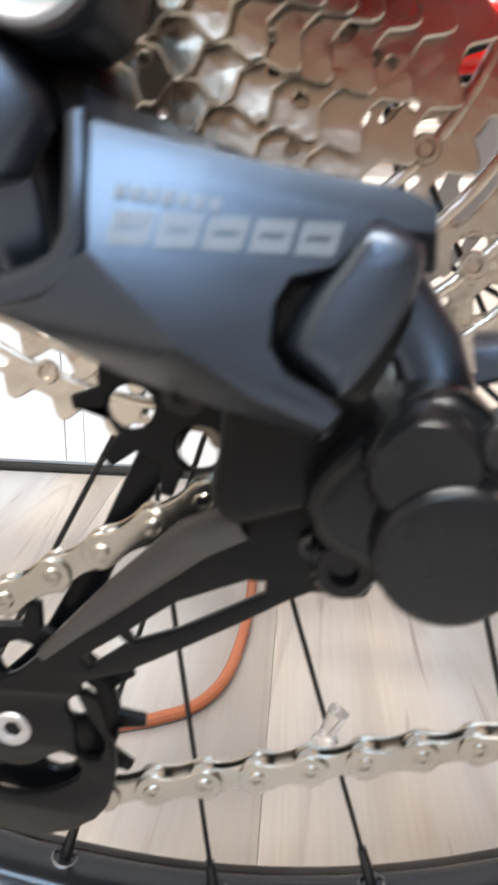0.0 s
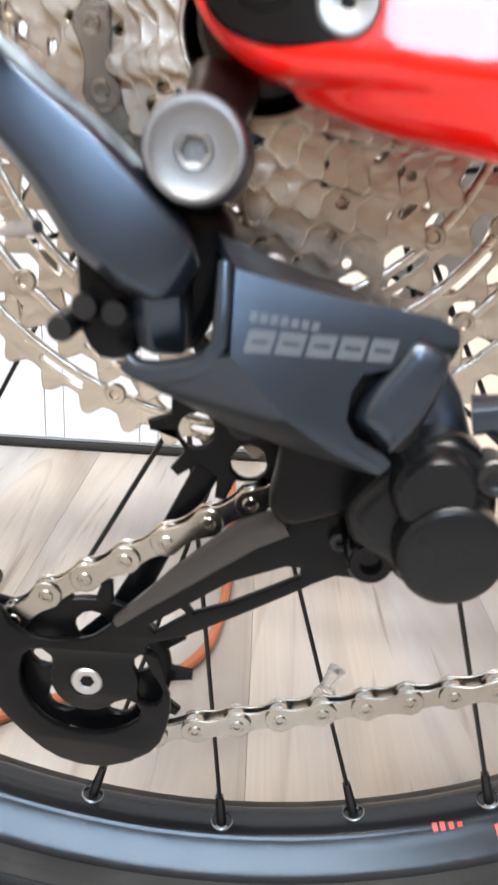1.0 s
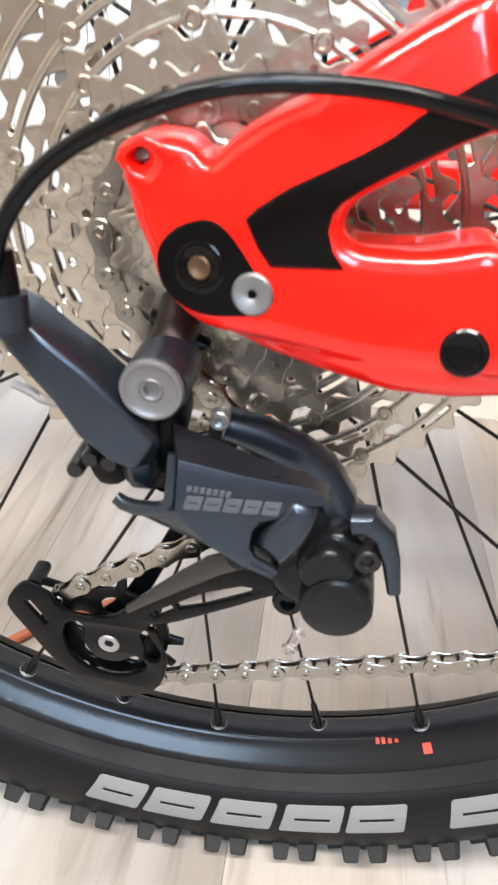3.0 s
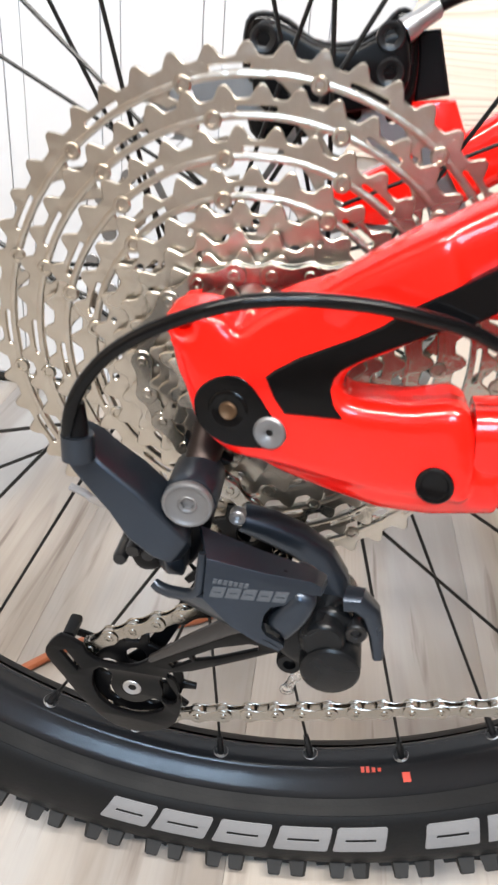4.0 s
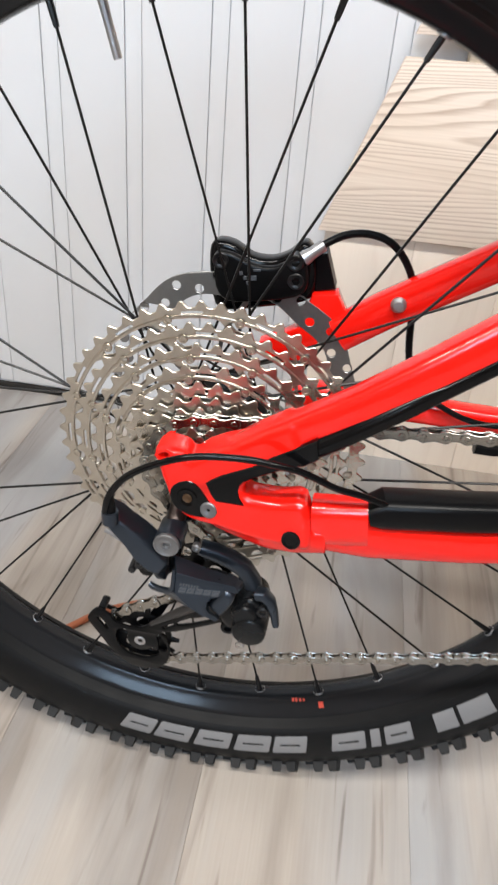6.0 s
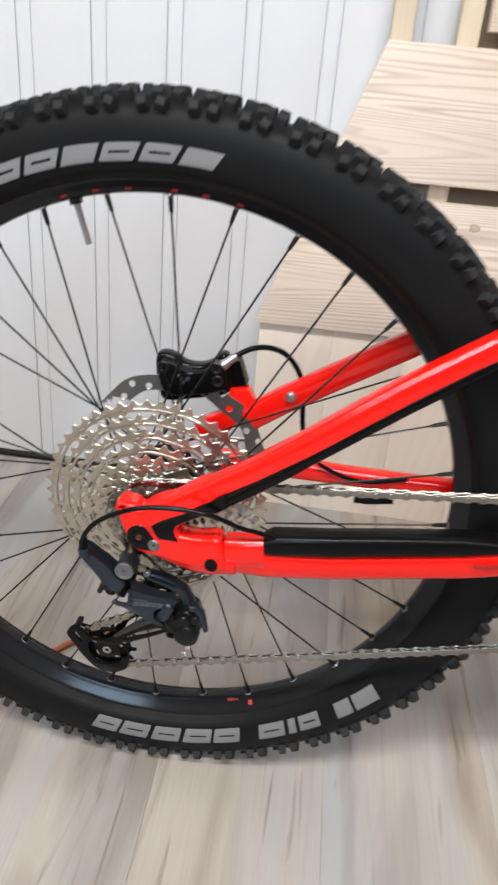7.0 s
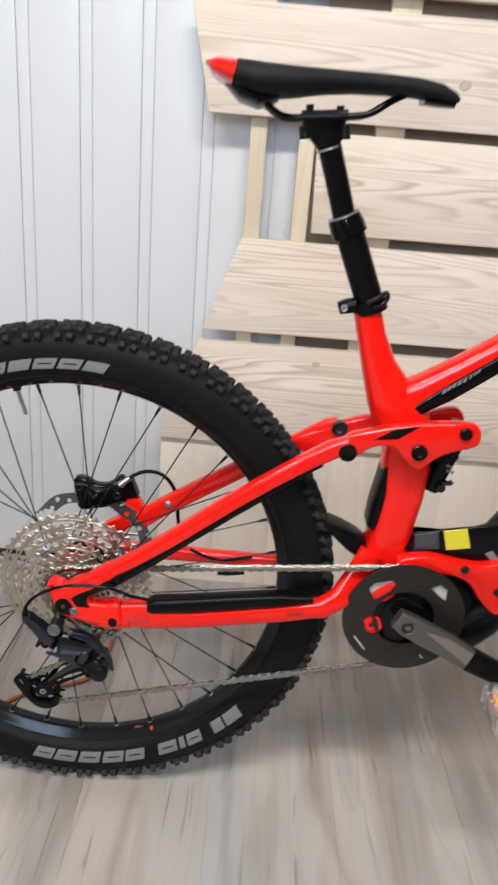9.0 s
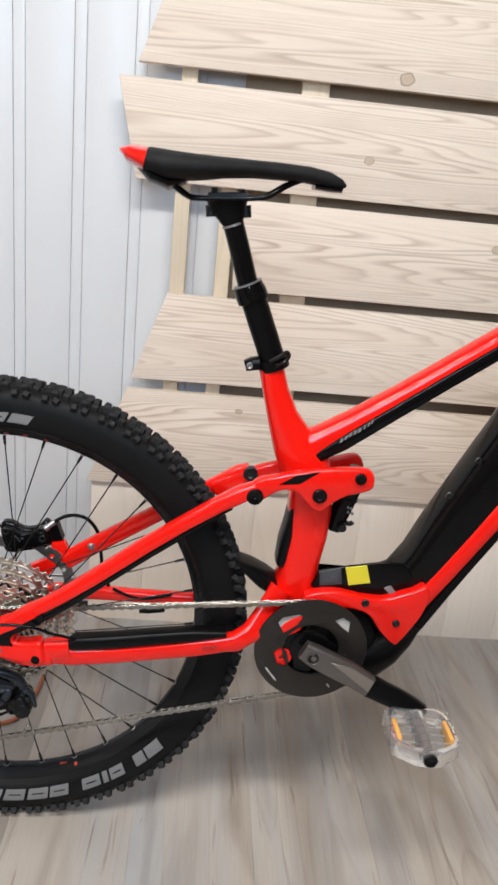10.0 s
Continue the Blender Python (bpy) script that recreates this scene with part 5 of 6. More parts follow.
    part("clutch_web", plate(curved([(0.0284, 0.2592), (0.0321, 0.2656), (0.0379, 0.2720), (0.0424, 0.2764), (0.0491, 0.2779), (0.0564, 0.2738), (0.0597, 0.2659), (0.0603, 0.2574), (0.0591, 0.2483), (0.0519, 0.2400), (0.0427, 0.2427), (0.0375, 0.2477), (0.0331, 0.2499), (0.0300, 0.2532)], 3), [], -0.0885, -0.06, 0.004, steps=3), CHARCOAL, d)
    (x, z), = [(0.0349, 0.2476)]
    part("clutch_boss", lathe([(0.0052, -0.061), (0.0052, -0.0865), (0.0045, -0.0875), (0.0025, -0.0875), (0.0022, -0.0855), (0, -0.0855)], x, z, 20), BLACK_GLOSS, d)
    (x, z), = [(0.0302, 0.2437)]
    part("cage_screw", bolt(x, z, -0.0705, 0.0026, 0.004), BLACK_METAL, d)
    (x, z), = [(0.0572, 0.2704)]
    part("cable_screw", bolt(x, z, -0.0905, 0.0042, 0.008, 0.45), BLACK_METAL, d, "cable clamp screw")
    # cage
    a = [(-0.0756, 0.2041), (-0.0734, 0.2099), (-0.0695, 0.2148), (-0.0663, 0.2155), (-0.0575, 0.2113), (-0.0559, 0.2069), (-0.0485, 0.2025), (-0.0358, 0.2032), (-0.0292, 0.2078), (-0.0191, 0.2180), (-0.0029, 0.2334), (0.0090, 0.2451), (0.0163, 0.2492), (0.0280, 0.2522), (0.0395, 0.2494), (0.0421, 0.2350), (0.0383, 0.2315), (0.0304, 0.2322), (0.0179, 0.2242), (-0.0069, 0.2087), (-0.0176, 0.2043), (-0.0162, 0.1970), (-0.0112, 0.1874), (-0.0120, 0.1754), (-0.0167, 0.1654), (-0.0299, 0.1593), (-0.0432, 0.1615), (-0.0524, 0.1688), (-0.0613, 0.1797), (-0.0680, 0.1905), (-0.0729, 0.1979)]
    holes = [[(-0.0066, 0.2188), (0.0039, 0.2270), (0.0178, 0.2334), (0.0215, 0.2335), (0.0215, 0.2308), (0.0043, 0.2205), (-0.0052, 0.2163)], [(-0.0173, 0.2108), (-0.0086, 0.2173), (-0.0068, 0.2155), (-0.0155, 0.2085)], arc_slot(*LP, 0.0105, 0.0192, 160, 318, 12), arc_slot(*LP, 0.0145, 0.0215, -12, 24, 5), [(-0.0684, 0.2061), (-0.0658, 0.2072), (-0.0589, 0.1967), (-0.0608, 0.1952)]]
    cage = part("cage_plate", lean_out(plate(curved(a, 2), holes, -0.0597, -0.057, 0.0007, steps=2)), BLACK_SATIN, d, "matt black cage plate")
    part("cage_rib", loft([(x, y, z, 0.002, h) for (x, y, z), h in zip([(-0.0259, -0.0599, 0.2103), (-0.0075, -0.0636, 0.2283), (0.0077, -0.0664, 0.2423), (0.0165, -0.0668, 0.2466)], (0.0015, 0.0035, 0.0045, 0.004))], 10, 2.4), RIB, d)
    part("inner_cage_plate", loft([(UP[0] + (LP[0] - UP[0]) * f, -0.0465, UP[1] + (LP[1] - UP[1]) * f, 0.001, h) for f, h in ((-0.1, 0.004), (0.0, 0.007), (0.12, 0.004), (0.5, 0.0032), (0.85, 0.0045), (1.0, 0.009), (1.15, 0.006))], 12, 3.5), BLACK_SATIN, d, "slim black inner cage plate")
    part("cage_bridge", loft([(-0.06525, y, 0.21233, 0.003, 0.0025) for y in (-0.056, -0.044)], 10, 3, (1, 0, 0)), BLACK_SATIN, d)
    part("cage_loop", plate([(-0.07275, 0.20067), (-0.0694, 0.20805), (-0.05724, 0.20504), (-0.05406, 0.19871), (-0.0586, 0.19794), (-0.06015, 0.20157), (-0.06715, 0.20325), (-0.06943, 0.1976)], [], -0.046, -0.044, 0.0005), BLACK_SATIN, d)
    for c, n, r, hr, turn in ((UP, 11, UP_R, 0.0048, 1.05), (LP, 13, LOW_R, 0.005, 0.3)):
        hs = [ring_points(c[0] + 0.0135 * math.cos(math.tau * k / 5 + turn), c[1] + 0.0135 * math.sin(math.tau * k / 5 + turn), hr, 12) for k in range(5)]
        part("pulley", plate(toothed(*c, n, r + 0.0027, r - 0.0033), hs, -0.0538, -0.0514, 0.0005), BLACK_SATIN, d, "black toothed pulley")
    part("pulley_bolt", bolt(LP[0], LP[1], -0.0607, 0.0045, 0.003, 0.42), BRIGHT, d, "silvery pulley bolt")
    part("pulley_hub", lathe([(0.0075, -0.0562), (0.0075, -0.0595), (0.0055, -0.06), (0.0048, -0.0595), (0.0048, -0.0562)], LP[0], LP[1], 24), BLACK_SATIN, d)
    part("pulley_bolt", bolt(UP[0], UP[1], -0.0625, 0.0045, 0.006, 0.42), BLACK_METAL, d)
    # cable entry and housing
    (bx, _, bz), (tx, _, tz) = [(-0.0371, -0.1115, 0.3462), (-0.0376, -0.113, 0.358)]
    bd = Vector((tx - bx, 0.001, tz - bz)).normalized()
    b0 = Vector((bx, -0.1105, bz))
    part("barrel", tube([b0 - bd * 0.002, b0 + bd * 0.0055, b0 + bd * 0.006], 0.005, 20, 1), SLATE, d)
    part("barrel_boot", tube([b0 + bd * 0.005, b0 + bd * 0.0085, b0 + bd * 0.016], lambda t: 0.0034 if t < 0.6 else 0.0027, 16, 1), BLACK_SATIN, d)
    part("cable_stub", tube([(-0.0493, -0.086, 0.3162), (-0.0436, -0.087, 0.3148), (-0.0405, -0.088, 0.3133), (-0.0335, -0.092, 0.3146)], 0.0014, 8, 3), BRIGHT, d, "cut cable end")
    return d


def housing():
    pts = [(-0.0396, -0.1115, 0.3509), (-0.0385, -0.1125, 0.3592), (-0.0353, -0.1120, 0.3683), (-0.0285, -0.1115, 0.3778), (-0.0187, -0.1110, 0.3858), (-0.0056, -0.1100, 0.3926), (0.0070, -0.1090, 0.3972), (0.0194, -0.1080, 0.3994), (0.0320, -0.1067, 0.3999), (0.0447, -0.1053, 0.3993), (0.0577, -0.1040, 0.3973), (0.0689, -0.1023, 0.3947), (0.0806, -0.1007, 0.3898), (0.0910, -0.0990, 0.3847), (0.1063, -0.0960, 0.3800), (0.1198, -0.0930, 0.3743), (0.1302, -0.0900, 0.3705)]
    part("gear_cable", tube(pts, 0.0021, 12, 5), BLACK_GLOSS, bike, "black gear cable housing in an arc")


def crankset():
    x, z = RING
    cuts = [[(0.3939, 0.3973), (0.4000, 0.4060), (0.4214, 0.4120), (0.4288, 0.4087), (0.4217, 0.3943), (0.4041, 0.3803)], [(0.3931, 0.3491), (0.4010, 0.3566), (0.4102, 0.3516), (0.4159, 0.3334), (0.4106, 0.3268), (0.3995, 0.3300)], [(0.4737, 0.4050), (0.4848, 0.4109), (0.4958, 0.4038), (0.4958, 0.3868), (0.4854, 0.3940)]]
    ring = part("crankset", plate(ring_points(x, z, 0.0805, 96), [ring_points(x, z, 0.04, 48)] + cuts, -0.0605, -0.0575, 0.0006, steps=2), GUARD, bike, "dark chainring with guard and crank arm")
    part("chainring", plate(toothed(x, z, 36, 0.0752, 0.0692), [ring_points(x, z, 0.052, 40)], -0.0545, -0.0515, 0.0005), BLACK_METAL, ring)
    part("spider", plate(ring_points(x, z, 0.03, 40), [], -0.0595, -0.046, 0.002, steps=2), BLACK_GLOSS, ring)
    for p in [(0.3943, 0.3694), (0.4566, 0.4069), (0.4327, 0.3088), (0.4961, 0.3482)]:
        p = Vector(p)
        u = (p - Vector((x, z))).normalized()
        v = Vector((-u.y, u.x))
        q = [Vector((x, z)) + u * s + v * w for s, w in ((0.02, -0.016), (0.036, -0.013), (0.05, -0.006), (0.05, 0.006), (0.036, 0.013), (0.02, 0.016))]
        part("spider_arm", plate(curved(q, 3), [], -0.0572, -0.049, 0.001), BLACK_GLOSS, ring)
        part("ring_bolt", bolt(p.x, p.y, -0.0612, 0.0036, 0.004), BLACK_METAL, ring)
    m = Vector((sum(p[0] for p in cuts[0]) / 6, sum(p[1] for p in cuts[0]) / 6))
    part("ring_inset", plate([tuple(m + (Vector(p) - m) * 1.25) for p in cuts[0]], [], -0.0566, -0.0556, 0.0003), PALE_INSET, ring, "pale inset")
    part("frame_lug", plate(curved([(0.3971, 0.3829), (0.4071, 0.3977), (0.4233, 0.4074), (0.4333, 0.4051), (0.4269, 0.3865), (0.4068, 0.3747)], 3), [], -0.0585, -0.0562, 0.0006), RED, ring, "red frame lug seen through the guard")
    (lx, lz), = [(0.4053, 0.3399)]
    part("frame_lug", lathe([(0.0145, -0.0562), (0.0145, -0.0572), (0.013, -0.058), (0.0045, -0.058), (0.004, -0.0572), (0, -0.0572)], lx, lz, 28), RED, ring)
    part("lug_bolt", bolt(lx - 0.001, lz, -0.0583, 0.0024, 0.003), BLACK_METAL, ring)
    for s in ([(0.3834, 0.3218), (0.3848, 0.3237), (0.4011, 0.3034), (0.3999, 0.3016)], [(0.4742, 0.3001), (0.4759, 0.3021), (0.4806, 0.2963), (0.4788, 0.2944)]):
        part("guard_mark", plate(s, [], -0.0611, -0.0603, 0.0002), PALE_INSET, ring, "pale scuff on the guard")
    m = Vector((sum(p[0] for p in cuts[2]) / 5, sum(p[1] for p in cuts[2]) / 5))
    part("ring_inset", plate([tuple(m + (Vector(p) - m) * 1.3) for p in cuts[2]], [], -0.0572, -0.0556, 0.0003), PALE_INSET, ring, "pale inset")
    arm = [(0.4305, -0.079, 0.3695), (0.4460, -0.081, 0.3620), (0.4700, -0.0835, 0.3510), (0.4957, -0.0865, 0.3405), (0.5300, -0.0905, 0.3225), (0.5674, -0.094, 0.3078), (0.6001, -0.096, 0.2949)]
    part("crank_arm", loft([(p[0], p[1], p[2], w, h) for p, w, h in zip(arm, (0.0085, 0.0095, 0.009, 0.0082, 0.0075, 0.0075, 0.007), (0.0128, 0.0155, 0.0165, 0.0168, 0.0155, 0.0125, 0.009))], 24, 5.0), CRANK_GREY, ring, "brown grey alloy crank arm")
    boot = [(0.5292, -0.091, 0.3232), (0.5672, -0.0945, 0.3082), (0.5931, -0.096, 0.2974), (0.6121, -0.096, 0.2918)]
    part("crank_boot", loft([(p[0], p[1], p[2], 0.0095, h) for p, h in zip(boot, (0.0168, 0.0158, 0.013, 0.006))], 20, 3.2), BLACK_SATIN, ring, "black rubber crank boot")
    part("bolt_recess", lathe([(0.0098, -0.0885), (0.0098, -0.0912), (0.0088, -0.0915), (0.0078, -0.0908)], 0.4444, 0.3621, 28), CRANK_GREY, ring)
    part("crank_bolt", bolt(0.4444, 0.3621, -0.0912, 0.0078, 0.005, 0.5), BLACK_METAL, ring)
    part("crank_face", tilt(plate([(0.4680, 0.3590), (0.4990, 0.3535), (0.5320, 0.3360), (0.5265, 0.3170)], [], -0.0962, -0.09, 0.0006), 0.34, 0.0, 0.5, -0.1), PALE_CRANK, ring, "lighter machined face")


def pedal():
    (px, pz), = [(0.5940, 0.2877)]
    rim = [(0.026, -0.101), (0.037, -0.106), (0.0435, -0.122), (0.0455, -0.15), (0.043, -0.172), (0.03, -0.182), (0.014, -0.191)]
    rim += [(-u, v) for u, v in reversed(rim)]
    inner = [(0.022, -0.107), (0.032, -0.111), (0.0375, -0.125), (0.039, -0.15), (0.037, -0.167), (0.026, -0.175), (0.012, -0.181)]
    inner += [(-u, v) for u, v in reversed(inner)]

    def laid(outline, holes, z0, z1, bevel):
        bm = plate(curved(outline, 3), [curved(h, 3) for h in holes], z0, z1, bevel, steps=2)
        for v in bm.verts:
            v.co = (v.co.x, v.co.z, v.co.y)
        return bm

    ped = part("pedal", laid([(px + u, v) for u, v in rim], [[(px + u, v) for u, v in inner]], pz - 0.0115, pz + 0.0115, 0.002), CLEAR, bike, "clear plastic pedal with amber reflectors")
    for s in (-1, 1):
        for k in range(5):
            y = -0.17 + 0.0145 * k
            part("grip_tooth", box(px + s * 0.0425 - 0.0025, px + s * 0.0425 + 0.0025, y - 0.002, y + 0.002, pz - 0.0135, pz + 0.0135, 0.0008, 1), CLEAR, ped)
        part("reflector", box(px + s * 0.0355 - 0.003, px + s * 0.0355 + 0.003, -0.165, -0.127, pz - 0.0085, pz + 0.0125, 0.0015, 2), AMBER, ped, "amber reflector")
    part("pedal_body", loft([(px, y, pz, w, w) for y, w in ((-0.188, 0.014), (-0.17, 0.0125), (-0.13, 0.012), (-0.108, 0.014))], 18, 2.2, (1, 0, 0)), CLEAR, ped)
    for y in (-0.165, -0.15, -0.135, -0.12):
        part("pedal_rib", box(px - 0.034, px + 0.034, y - 0.0015, y + 0.0015, pz - 0.006, pz + 0.006, 0.0006, 1), CLEAR, ped)
    part("spindle", tube([(px, -0.09, pz), (px, -0.105, pz), (px, -0.186, pz)], lambda t: 0.0072 if t < 0.3 else 0.005, 16, 1), BRIGHT, ped, "bright steel spindle")
    part("end_cap", bolt(px, pz, -0.195, 0.0092, 0.005, 0.1), BLACK_SATIN, ped, "dark round end cap")


def saddle_and_post():
    low = [(0.3539, 0.0, 0.7533), (0.3325, 0.0, 0.8023), (0.3126, 0.0, 0.8489)]
    post = part("seatpost", tube(low, 0.0168, 28, 1), BLACK_SATIN, bike, "black dropper seatpost")
    part("post_collar", tube([(0.3202, 0, 0.8303), (0.3156, 0, 0.8399), (0.3103, 0, 0.8501)], lambda t: 0.0205 if t < 0.7 else 0.0185, 28, 1), BLACK_GLOSS, post, "black collar")
    part("collar_edge", tube([(0.3107, 0, 0.8498), (0.3099, 0, 0.8515)], 0.0188, 28, 1), BRIGHT, post, "bright rim of the collar")
    part("inner_post", tube([(0.3120, 0, 0.8467), (0.2963, 0, 0.8929), (0.2840, 0, 0.9271)], 0.0132, 28, 1), BLACK_GLOSS, post, "glossy black inner post")
    part("wiper_ring", tube([(0.2862, 0, 0.9185), (0.2852, 0, 0.9211)], 0.0138, 28, 1), BRIGHT, post)
    cl = [(0.3494, 0, 0.7529), (0.3551, 0, 0.7564)]
    clamp = part("seat_clamp", tube([(0.3564, 0, 0.7443), (0.3512, 0, 0.7576)], 0.0205, 28, 1), BLACK_SATIN, bike, "black quick release seat clamp")
    part("clamp_lug", loft([(x, y, z, 0.011, h) for (x, y, z), h in zip([(0.3359, -0.004, 0.7511), (0.3257, -0.004, 0.7488), (0.3170, -0.004, 0.7457)], (0.009, 0.0085, 0.007))], 14, 3), BLACK_SATIN, clamp)
    part("clamp_lever", tube([(0.3475, -0.02, 0.7572), (0.3590, -0.022, 0.7646), (0.3685, -0.016, 0.7700), (0.3718, -0.012, 0.7635), (0.3658, -0.014, 0.7559), (0.3554, -0.02, 0.7519)], 0.0028, 10, 5), BLACK_METAL, clamp, "quick release lever")
    part("clamp_screw", bolt(*[(0.3221, 0.7486)][0], -0.02, 0.004, 0.006), BRIGHT, clamp)
    head = part("post_head", loft([(x, y, z, w, h) for (x, y, z), w, h in zip([(0.2851, 0, 0.9225), (0.2814, 0, 0.9335), (0.2777, 0, 0.9438), (0.2756, 0, 0.9515)], (0.014, 0.018, 0.021, 0.021), (0.0135, 0.019, 0.025, 0.025))], 20, 3), BLACK_SATIN, post)
    for ends in ([(0.2564, -0.004, 0.9405), (0.2581, -0.004, 0.9274)], [(0.2990, -0.004, 0.9446), (0.3011, -0.004, 0.9301)]):
        part("head_bolt", tube(ends, 0.0065, 14, 1), BLACK_METAL, post)
    part("rail_clamp", loft([(x, y, z, 0.026, 0.0045) for x, y, z in [(0.2521, 0, 0.9513), (0.2768, 0, 0.9536), (0.3002, 0, 0.9559)]], 16, 4), BLACK_METAL, post)
    for q in ([(0.2602, -0.012, 0.9534), (0.2595, -0.012, 0.9618)], [(0.2928, -0.012, 0.9559), (0.2922, -0.012, 0.9630)]):
        part("clamp_nut", tube(q, 0.004, 8, 1), BLACK_METAL, post)
    # saddle
    tops = [(0.1469, 0, 0.9957), (0.1567, 0, 1.0005), (0.1795, 0, 0.9989), (0.2025, 0, 0.9974), (0.2364, 0, 0.9963), (0.2704, 0, 0.9964), (0.3046, 0, 0.9966), (0.3390, 0, 0.9967), (0.3703, 0, 0.9959), (0.3951, 0, 0.9925), (0.4114, 0, 0.9856), (0.4184, 0, 0.9803)]
    lows = [(0.1484, 0, 0.9908), (0.1603, 0, 0.9793), (0.1797, 0, 0.9697), (0.2045, 0, 0.9643), (0.2385, 0, 0.9676), (0.2724, 0, 0.9735), (0.3065, 0, 0.9768), (0.3411, 0, 0.9775), (0.3725, 0, 0.9772), (0.3974, 0, 0.9744), (0.4130, 0, 0.9739), (0.4190, 0, 0.9758)]
    wid = (0.035, 0.055, 0.066, 0.07, 0.066, 0.055, 0.043, 0.034, 0.027, 0.022, 0.017, 0.008)
    st = [((a[0] + b[0]) / 2, 0, (a[2] + b[2]) / 2, w, (a[2] - b[2]) / 2 * 1.05, 2.6) for a, b, w in zip(tops, lows, wid)]
    sad = part("saddle", loft(st[2:], 32), SADDLE_BLACK, bike, "black saddle with a red rear edge")
    part("saddle_tail", loft(st[:3], 32), RED, sad, "glossy red rear edge")
    part("saddle_base", loft([(x, y, z, w, h) for (x, y, z), w, h in zip([(0.1698, 0, 0.9790), (0.1872, 0, 0.9691), (0.2046, 0, 0.9630), (0.2249, 0, 0.9663)], (0.045, 0.055, 0.05, 0.035), (0.006, 0.011, 0.010, 0.004))], 20, 2.4), BLACK_SATIN, sad, "black saddle shell")
    part("nose_base", loft([(x, y, z, w, 0.0045) for (x, y, z), w in zip([(0.3798, 0, 0.9747), (0.3975, 0, 0.9737), (0.4144, 0, 0.9740)], (0.018, 0.017, 0.011))], 16, 2.6), BLACK_GLOSS, sad)
    for y in (-0.022, 0.022):
        pts = [(p[0], y * f, p[2]) for p, f in zip([(0.1943, 0, 0.9646), (0.2081, 0, 0.9614), (0.2260, 0, 0.9501), (0.2399, 0, 0.9475), (0.2743, 0, 0.9508), (0.3088, 0, 0.9540), (0.3258, 0, 0.9583), (0.3453, 0, 0.9713), (0.3651, 0, 0.9811)], (1.4, 1.3, 1.1, 1, 1, 1, 0.95, 0.7, 0.5))]
        part("saddle_rail", tube(pts, 0.0035, 12, 4), BLACK_GLOSS, sad, "black steel rail")


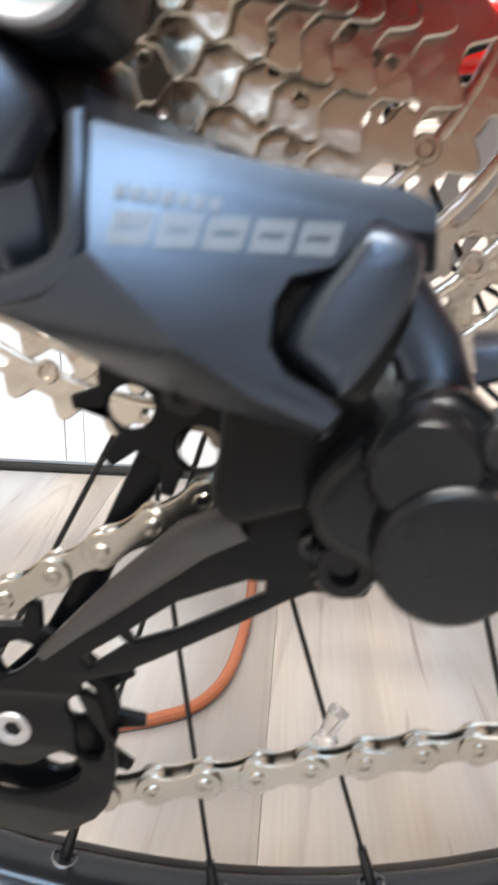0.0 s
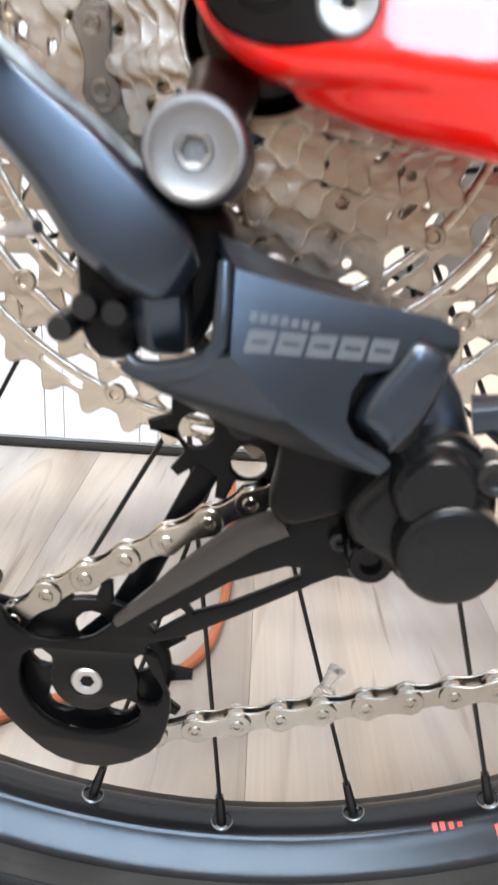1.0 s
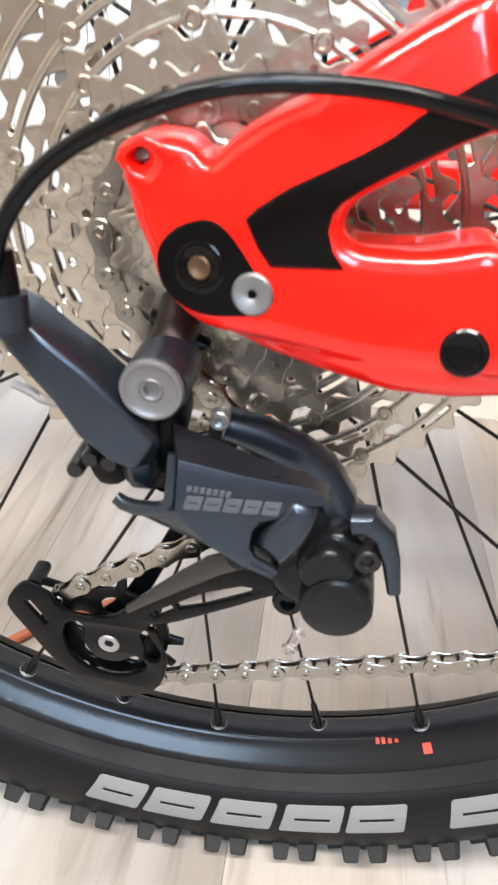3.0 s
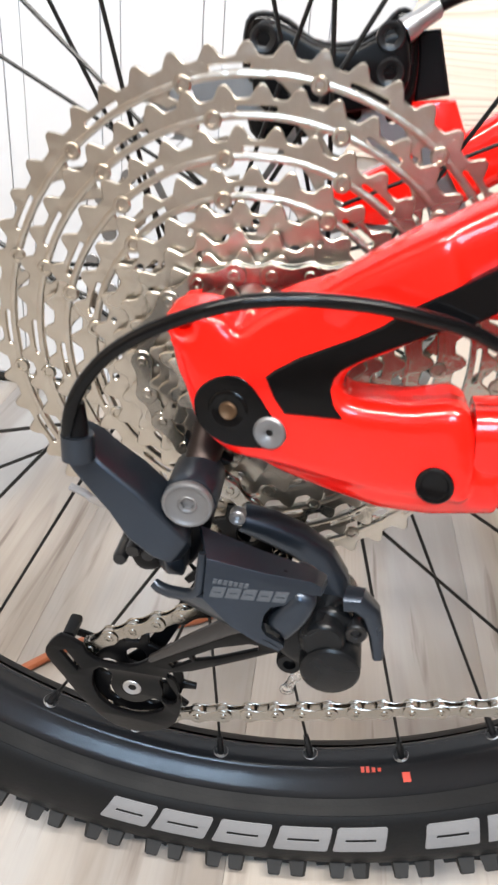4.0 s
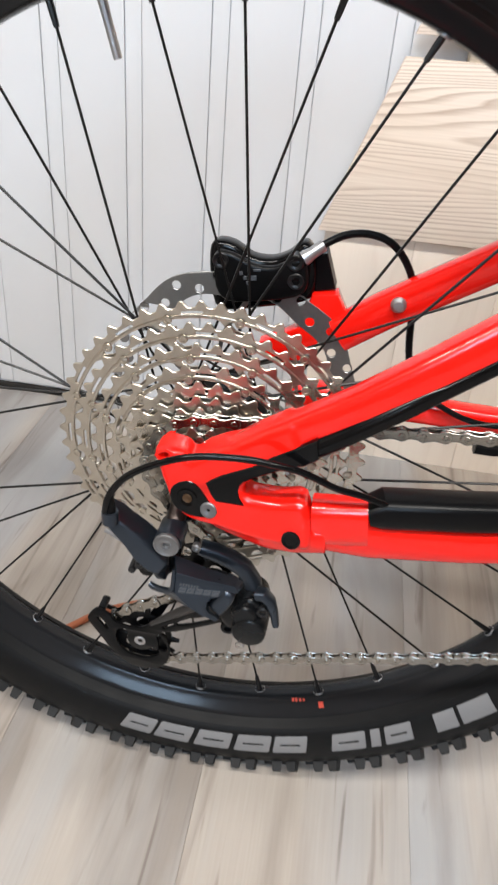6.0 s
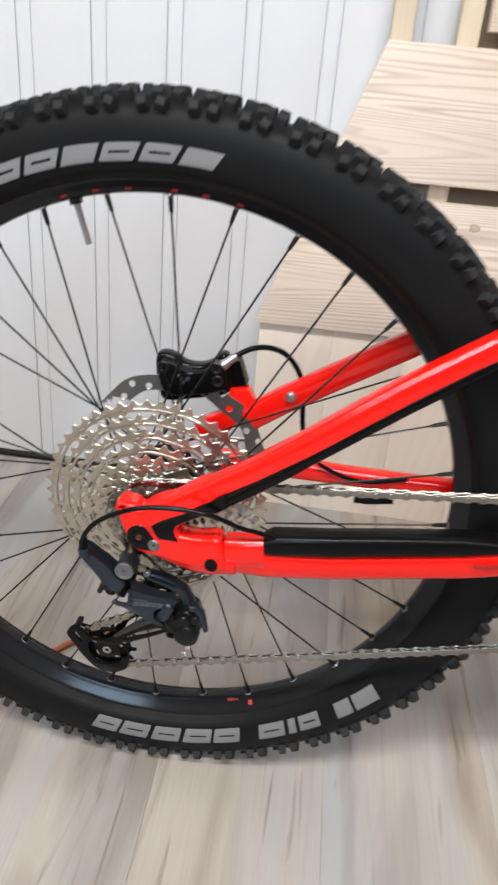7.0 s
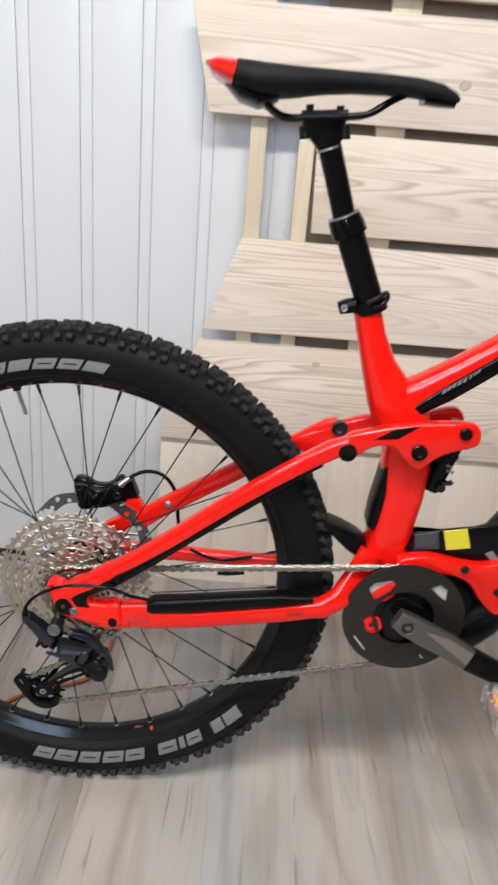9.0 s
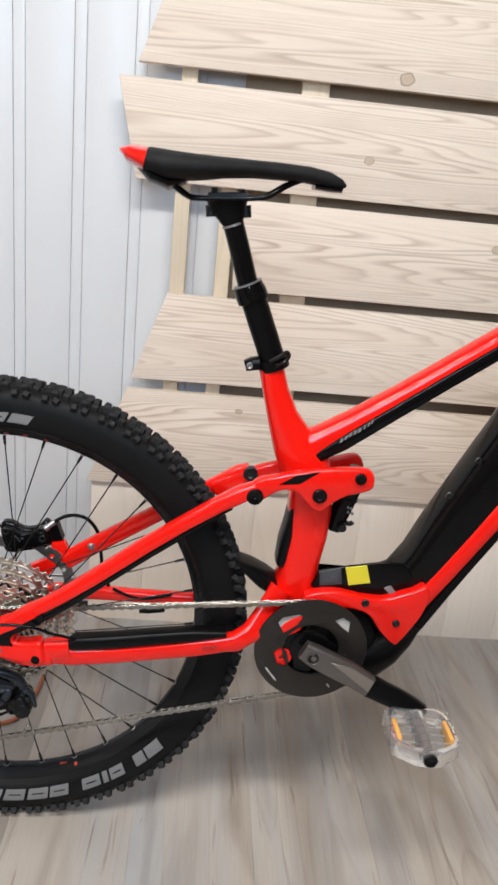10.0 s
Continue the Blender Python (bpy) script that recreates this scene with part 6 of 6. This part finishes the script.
def brake():
    holes = []
    for k in range(18):
        for j, (r, da) in enumerate(((0.0925, 0), (0.085, 10))):
            a = radians(20 * k + da)
            holes.append(ring_points(CX + (r - 0.002) * math.cos(a), CZ + (r - 0.002) * math.sin(a), 0.0034, 10))
    out = []
    for k in range(180):
        a = math.tau * k / 180
        r = 0.0953 + 0.0016 * math.cos(a * 9)
        out.append((CX + r * math.cos(a), CZ + r * math.sin(a)))
    inn = []
    for k in range(180):
        a = math.tau * k / 180
        r = 0.077 + 0.0018 * math.cos(a * 9 + 1)
        inn.append((CX + r * math.cos(a), CZ + r * math.sin(a)))
    rot = part("brake_rotor", plate(out, [inn] + holes, 0.0578, 0.0596, 0.0003), ROTOR_STEEL, bike, "drilled steel brake disc")
    for k in range(6):
        a = math.tau * k / 6 + 0.3
        pts = [(CX + r * math.cos(a + w), CZ + r * math.sin(a + w)) for r, w in ((0.0785, 0.07), (0.0471, 0.3808), (0.0247, 0.6920), (0.0236, 0.8870), (0.0468, 0.4622), (0.0785, 0.125))]
        part("rotor_arm", plate(pts, [], 0.058, 0.0594, 0.0003), ROTOR_STEEL, rot)
    cal = part("brake_caliper", plate(curved([(-0.0174, 0.4610), (-0.0098, 0.4655), (0.0011, 0.4634), (0.0124, 0.4570), (0.0267, 0.4567), (0.0384, 0.4625), (0.0461, 0.4705), (0.0526, 0.4693), (0.0574, 0.4600), (0.0596, 0.4448), (0.0577, 0.4333), (0.0485, 0.4263), (0.0197, 0.4190), (-0.0005, 0.4145), (-0.0121, 0.4176), (-0.0173, 0.4417)], 3), [], 0.0605, 0.078, 0.005, steps=4), BLACK_GLOSS, bike, "glossy black brake caliper")
    part("caliper_piston", plate(curved([(-0.0115, 0.4595), (0.0002, 0.4610), (0.0147, 0.4552), (0.0286, 0.4549), (0.0399, 0.4606), (0.0497, 0.4620), (0.0541, 0.4449), (0.0467, 0.4351), (0.0208, 0.4284), (-0.0007, 0.4261), (-0.0107, 0.4359)], 3), [], 0.05, 0.0574, 0.003, steps=3), BLACK_SATIN, cal)
    for x, z in [(-0.0076, 0.4552), (0.0440, 0.4600), (0.0457, 0.4469)]:
        part("caliper_bolt", bolt(x, z, 0.049, 0.0058, 0.01, 0.5), BLACK_METAL, cal)
    for x, z, w, h in ((0.0075, 0.4478, 0.0022, 0.0026), (0.0105, 0.4448, 0.0022, 0.0028), (0.0128, 0.4415, 0.0022, 0.0026), (0.0165, 0.4455, 0.004, 0.0035), (0.0185, 0.4512, 0.005, 0.0016)):
        part("caliper_print", plate([(x - w / 2, z - h / 2), (x + w / 2, z - h / 2 + 0.0006), (x + w / 2 - 0.0004, z + h / 2 + 0.0006), (x - w / 2 - 0.0004, z + h / 2)], [], 0.0494, 0.0504, 0.0002), PRINT_FAINT, cal)
    part("hose_end", tube([(0.0489, 0.054, 0.4621), (0.0543, 0.056, 0.4663), (0.0609, 0.06, 0.4711)], lambda t: 0.0052 if t < 0.5 else 0.0042, 14, 2), BRIGHT, cal, "bright hose fitting")
    hose = [(0.0590, 0.058, 0.4704), (0.0663, 0.062, 0.4746), (0.0758, 0.066, 0.4785), (0.0890, 0.069, 0.4800), (0.1032, 0.07, 0.4771), (0.1144, 0.07, 0.4689), (0.1236, 0.07, 0.4552), (0.1285, 0.07, 0.4394), (0.1300, 0.069, 0.4229), (0.1320, 0.068, 0.4038), (0.1364, 0.068, 0.3838), (0.1460, 0.066, 0.3605)]
    part("brake_hose", tube(hose, 0.0027, 12, 4), BLACK_SATIN, bike, "black brake hose in a loop")
    (x, z), = [(0.1177, 0.4392)]
    part("hose_clip_bolt", lathe([(0, 0.047), (0.0035, 0.0475), (0.0055, 0.05), (0.0055, 0.058)], x, z, 20), BRIGHT, bike, "bright round bolt on the far stay")


def spoke_clip():
    a, u = Vector((0.0398, -0.0179, 0.1638)), Vector((0.35, 0, 0.94)).normalized()
    bm = tube([a - u * 0.0052, a - u * 0.0046, a - u * 0.001, a + u * 0.0045, a + u * 0.0055], lambda t: 0.0012 if t in (0.0, 1.0) else 0.0026 if t < 0.6 else 0.0031, 14, 1)
    bm = tube([a - u * 0.006 + Vector((0.003 * math.cos(w), -0.001, 0.003 * math.sin(w))) for w in (0, 0.8, 1.6, 2.4, 3.2, 4.0, 4.8, 5.6, 6.28)], 0.001, 8, 2, bm)
    part("spoke_clip", bm, CLEAR, bike, "small clear plastic clip on a spoke")


GUARD = material("brown_black_guard", (0.03, 0.026, 0.023), 0.34, 0.5, grain=0.3, scale=300, stain=0.3)
PALE_INSET = material("pale_inset_plastic", (0.5, 0.47, 0.43), 0.5, grain=0.2, scale=200, stain=0.3)
CHARCOAL = material("charcoal_glassfibre_plastic", (0.006, 0.0065, 0.0073), 0.26, grain=0.3, scale=500, stain=0.3, spec=0.2, bump=0.03)
# matt black that puts the shade of the link's hollow into its colour
CAVITY_SHADE = material("cavity_shade_black", (0.005, 0.005, 0.005), 0.8, grain=0.3, scale=300, spec=0.1)
RIB = material("satin_black_rib", (0.045, 0.042, 0.041), 0.3, 0.5, grain=0.3, scale=400, stain=0.3)
BOLT_ALLOY = material("blasted_bolt_alloy", (0.19, 0.19, 0.195), 0.42, 0.75, grain=0.2, scale=500, stain=0.2)
HANGER = material("brown_hanger_alloy", (0.035, 0.025, 0.022), 0.35, 0.8, grain=0.3, scale=300, stain=0.3)
CRANK_GREY = material("grey_alloy_crank", (0.16, 0.145, 0.135), 0.34, 0.75, grain=0.3, scale=300, stain=0.3)
PALE_CRANK = material("machined_crank_face", (0.3, 0.27, 0.24), 0.3, 0.8, grain=0.3, scale=300)
frame_parts()
rear_triangle()
wheel()
tyre()
cassette()
chain()
derailleur()
housing()
crankset()
pedal()
saddle_and_post()
brake()
spoke_clip()
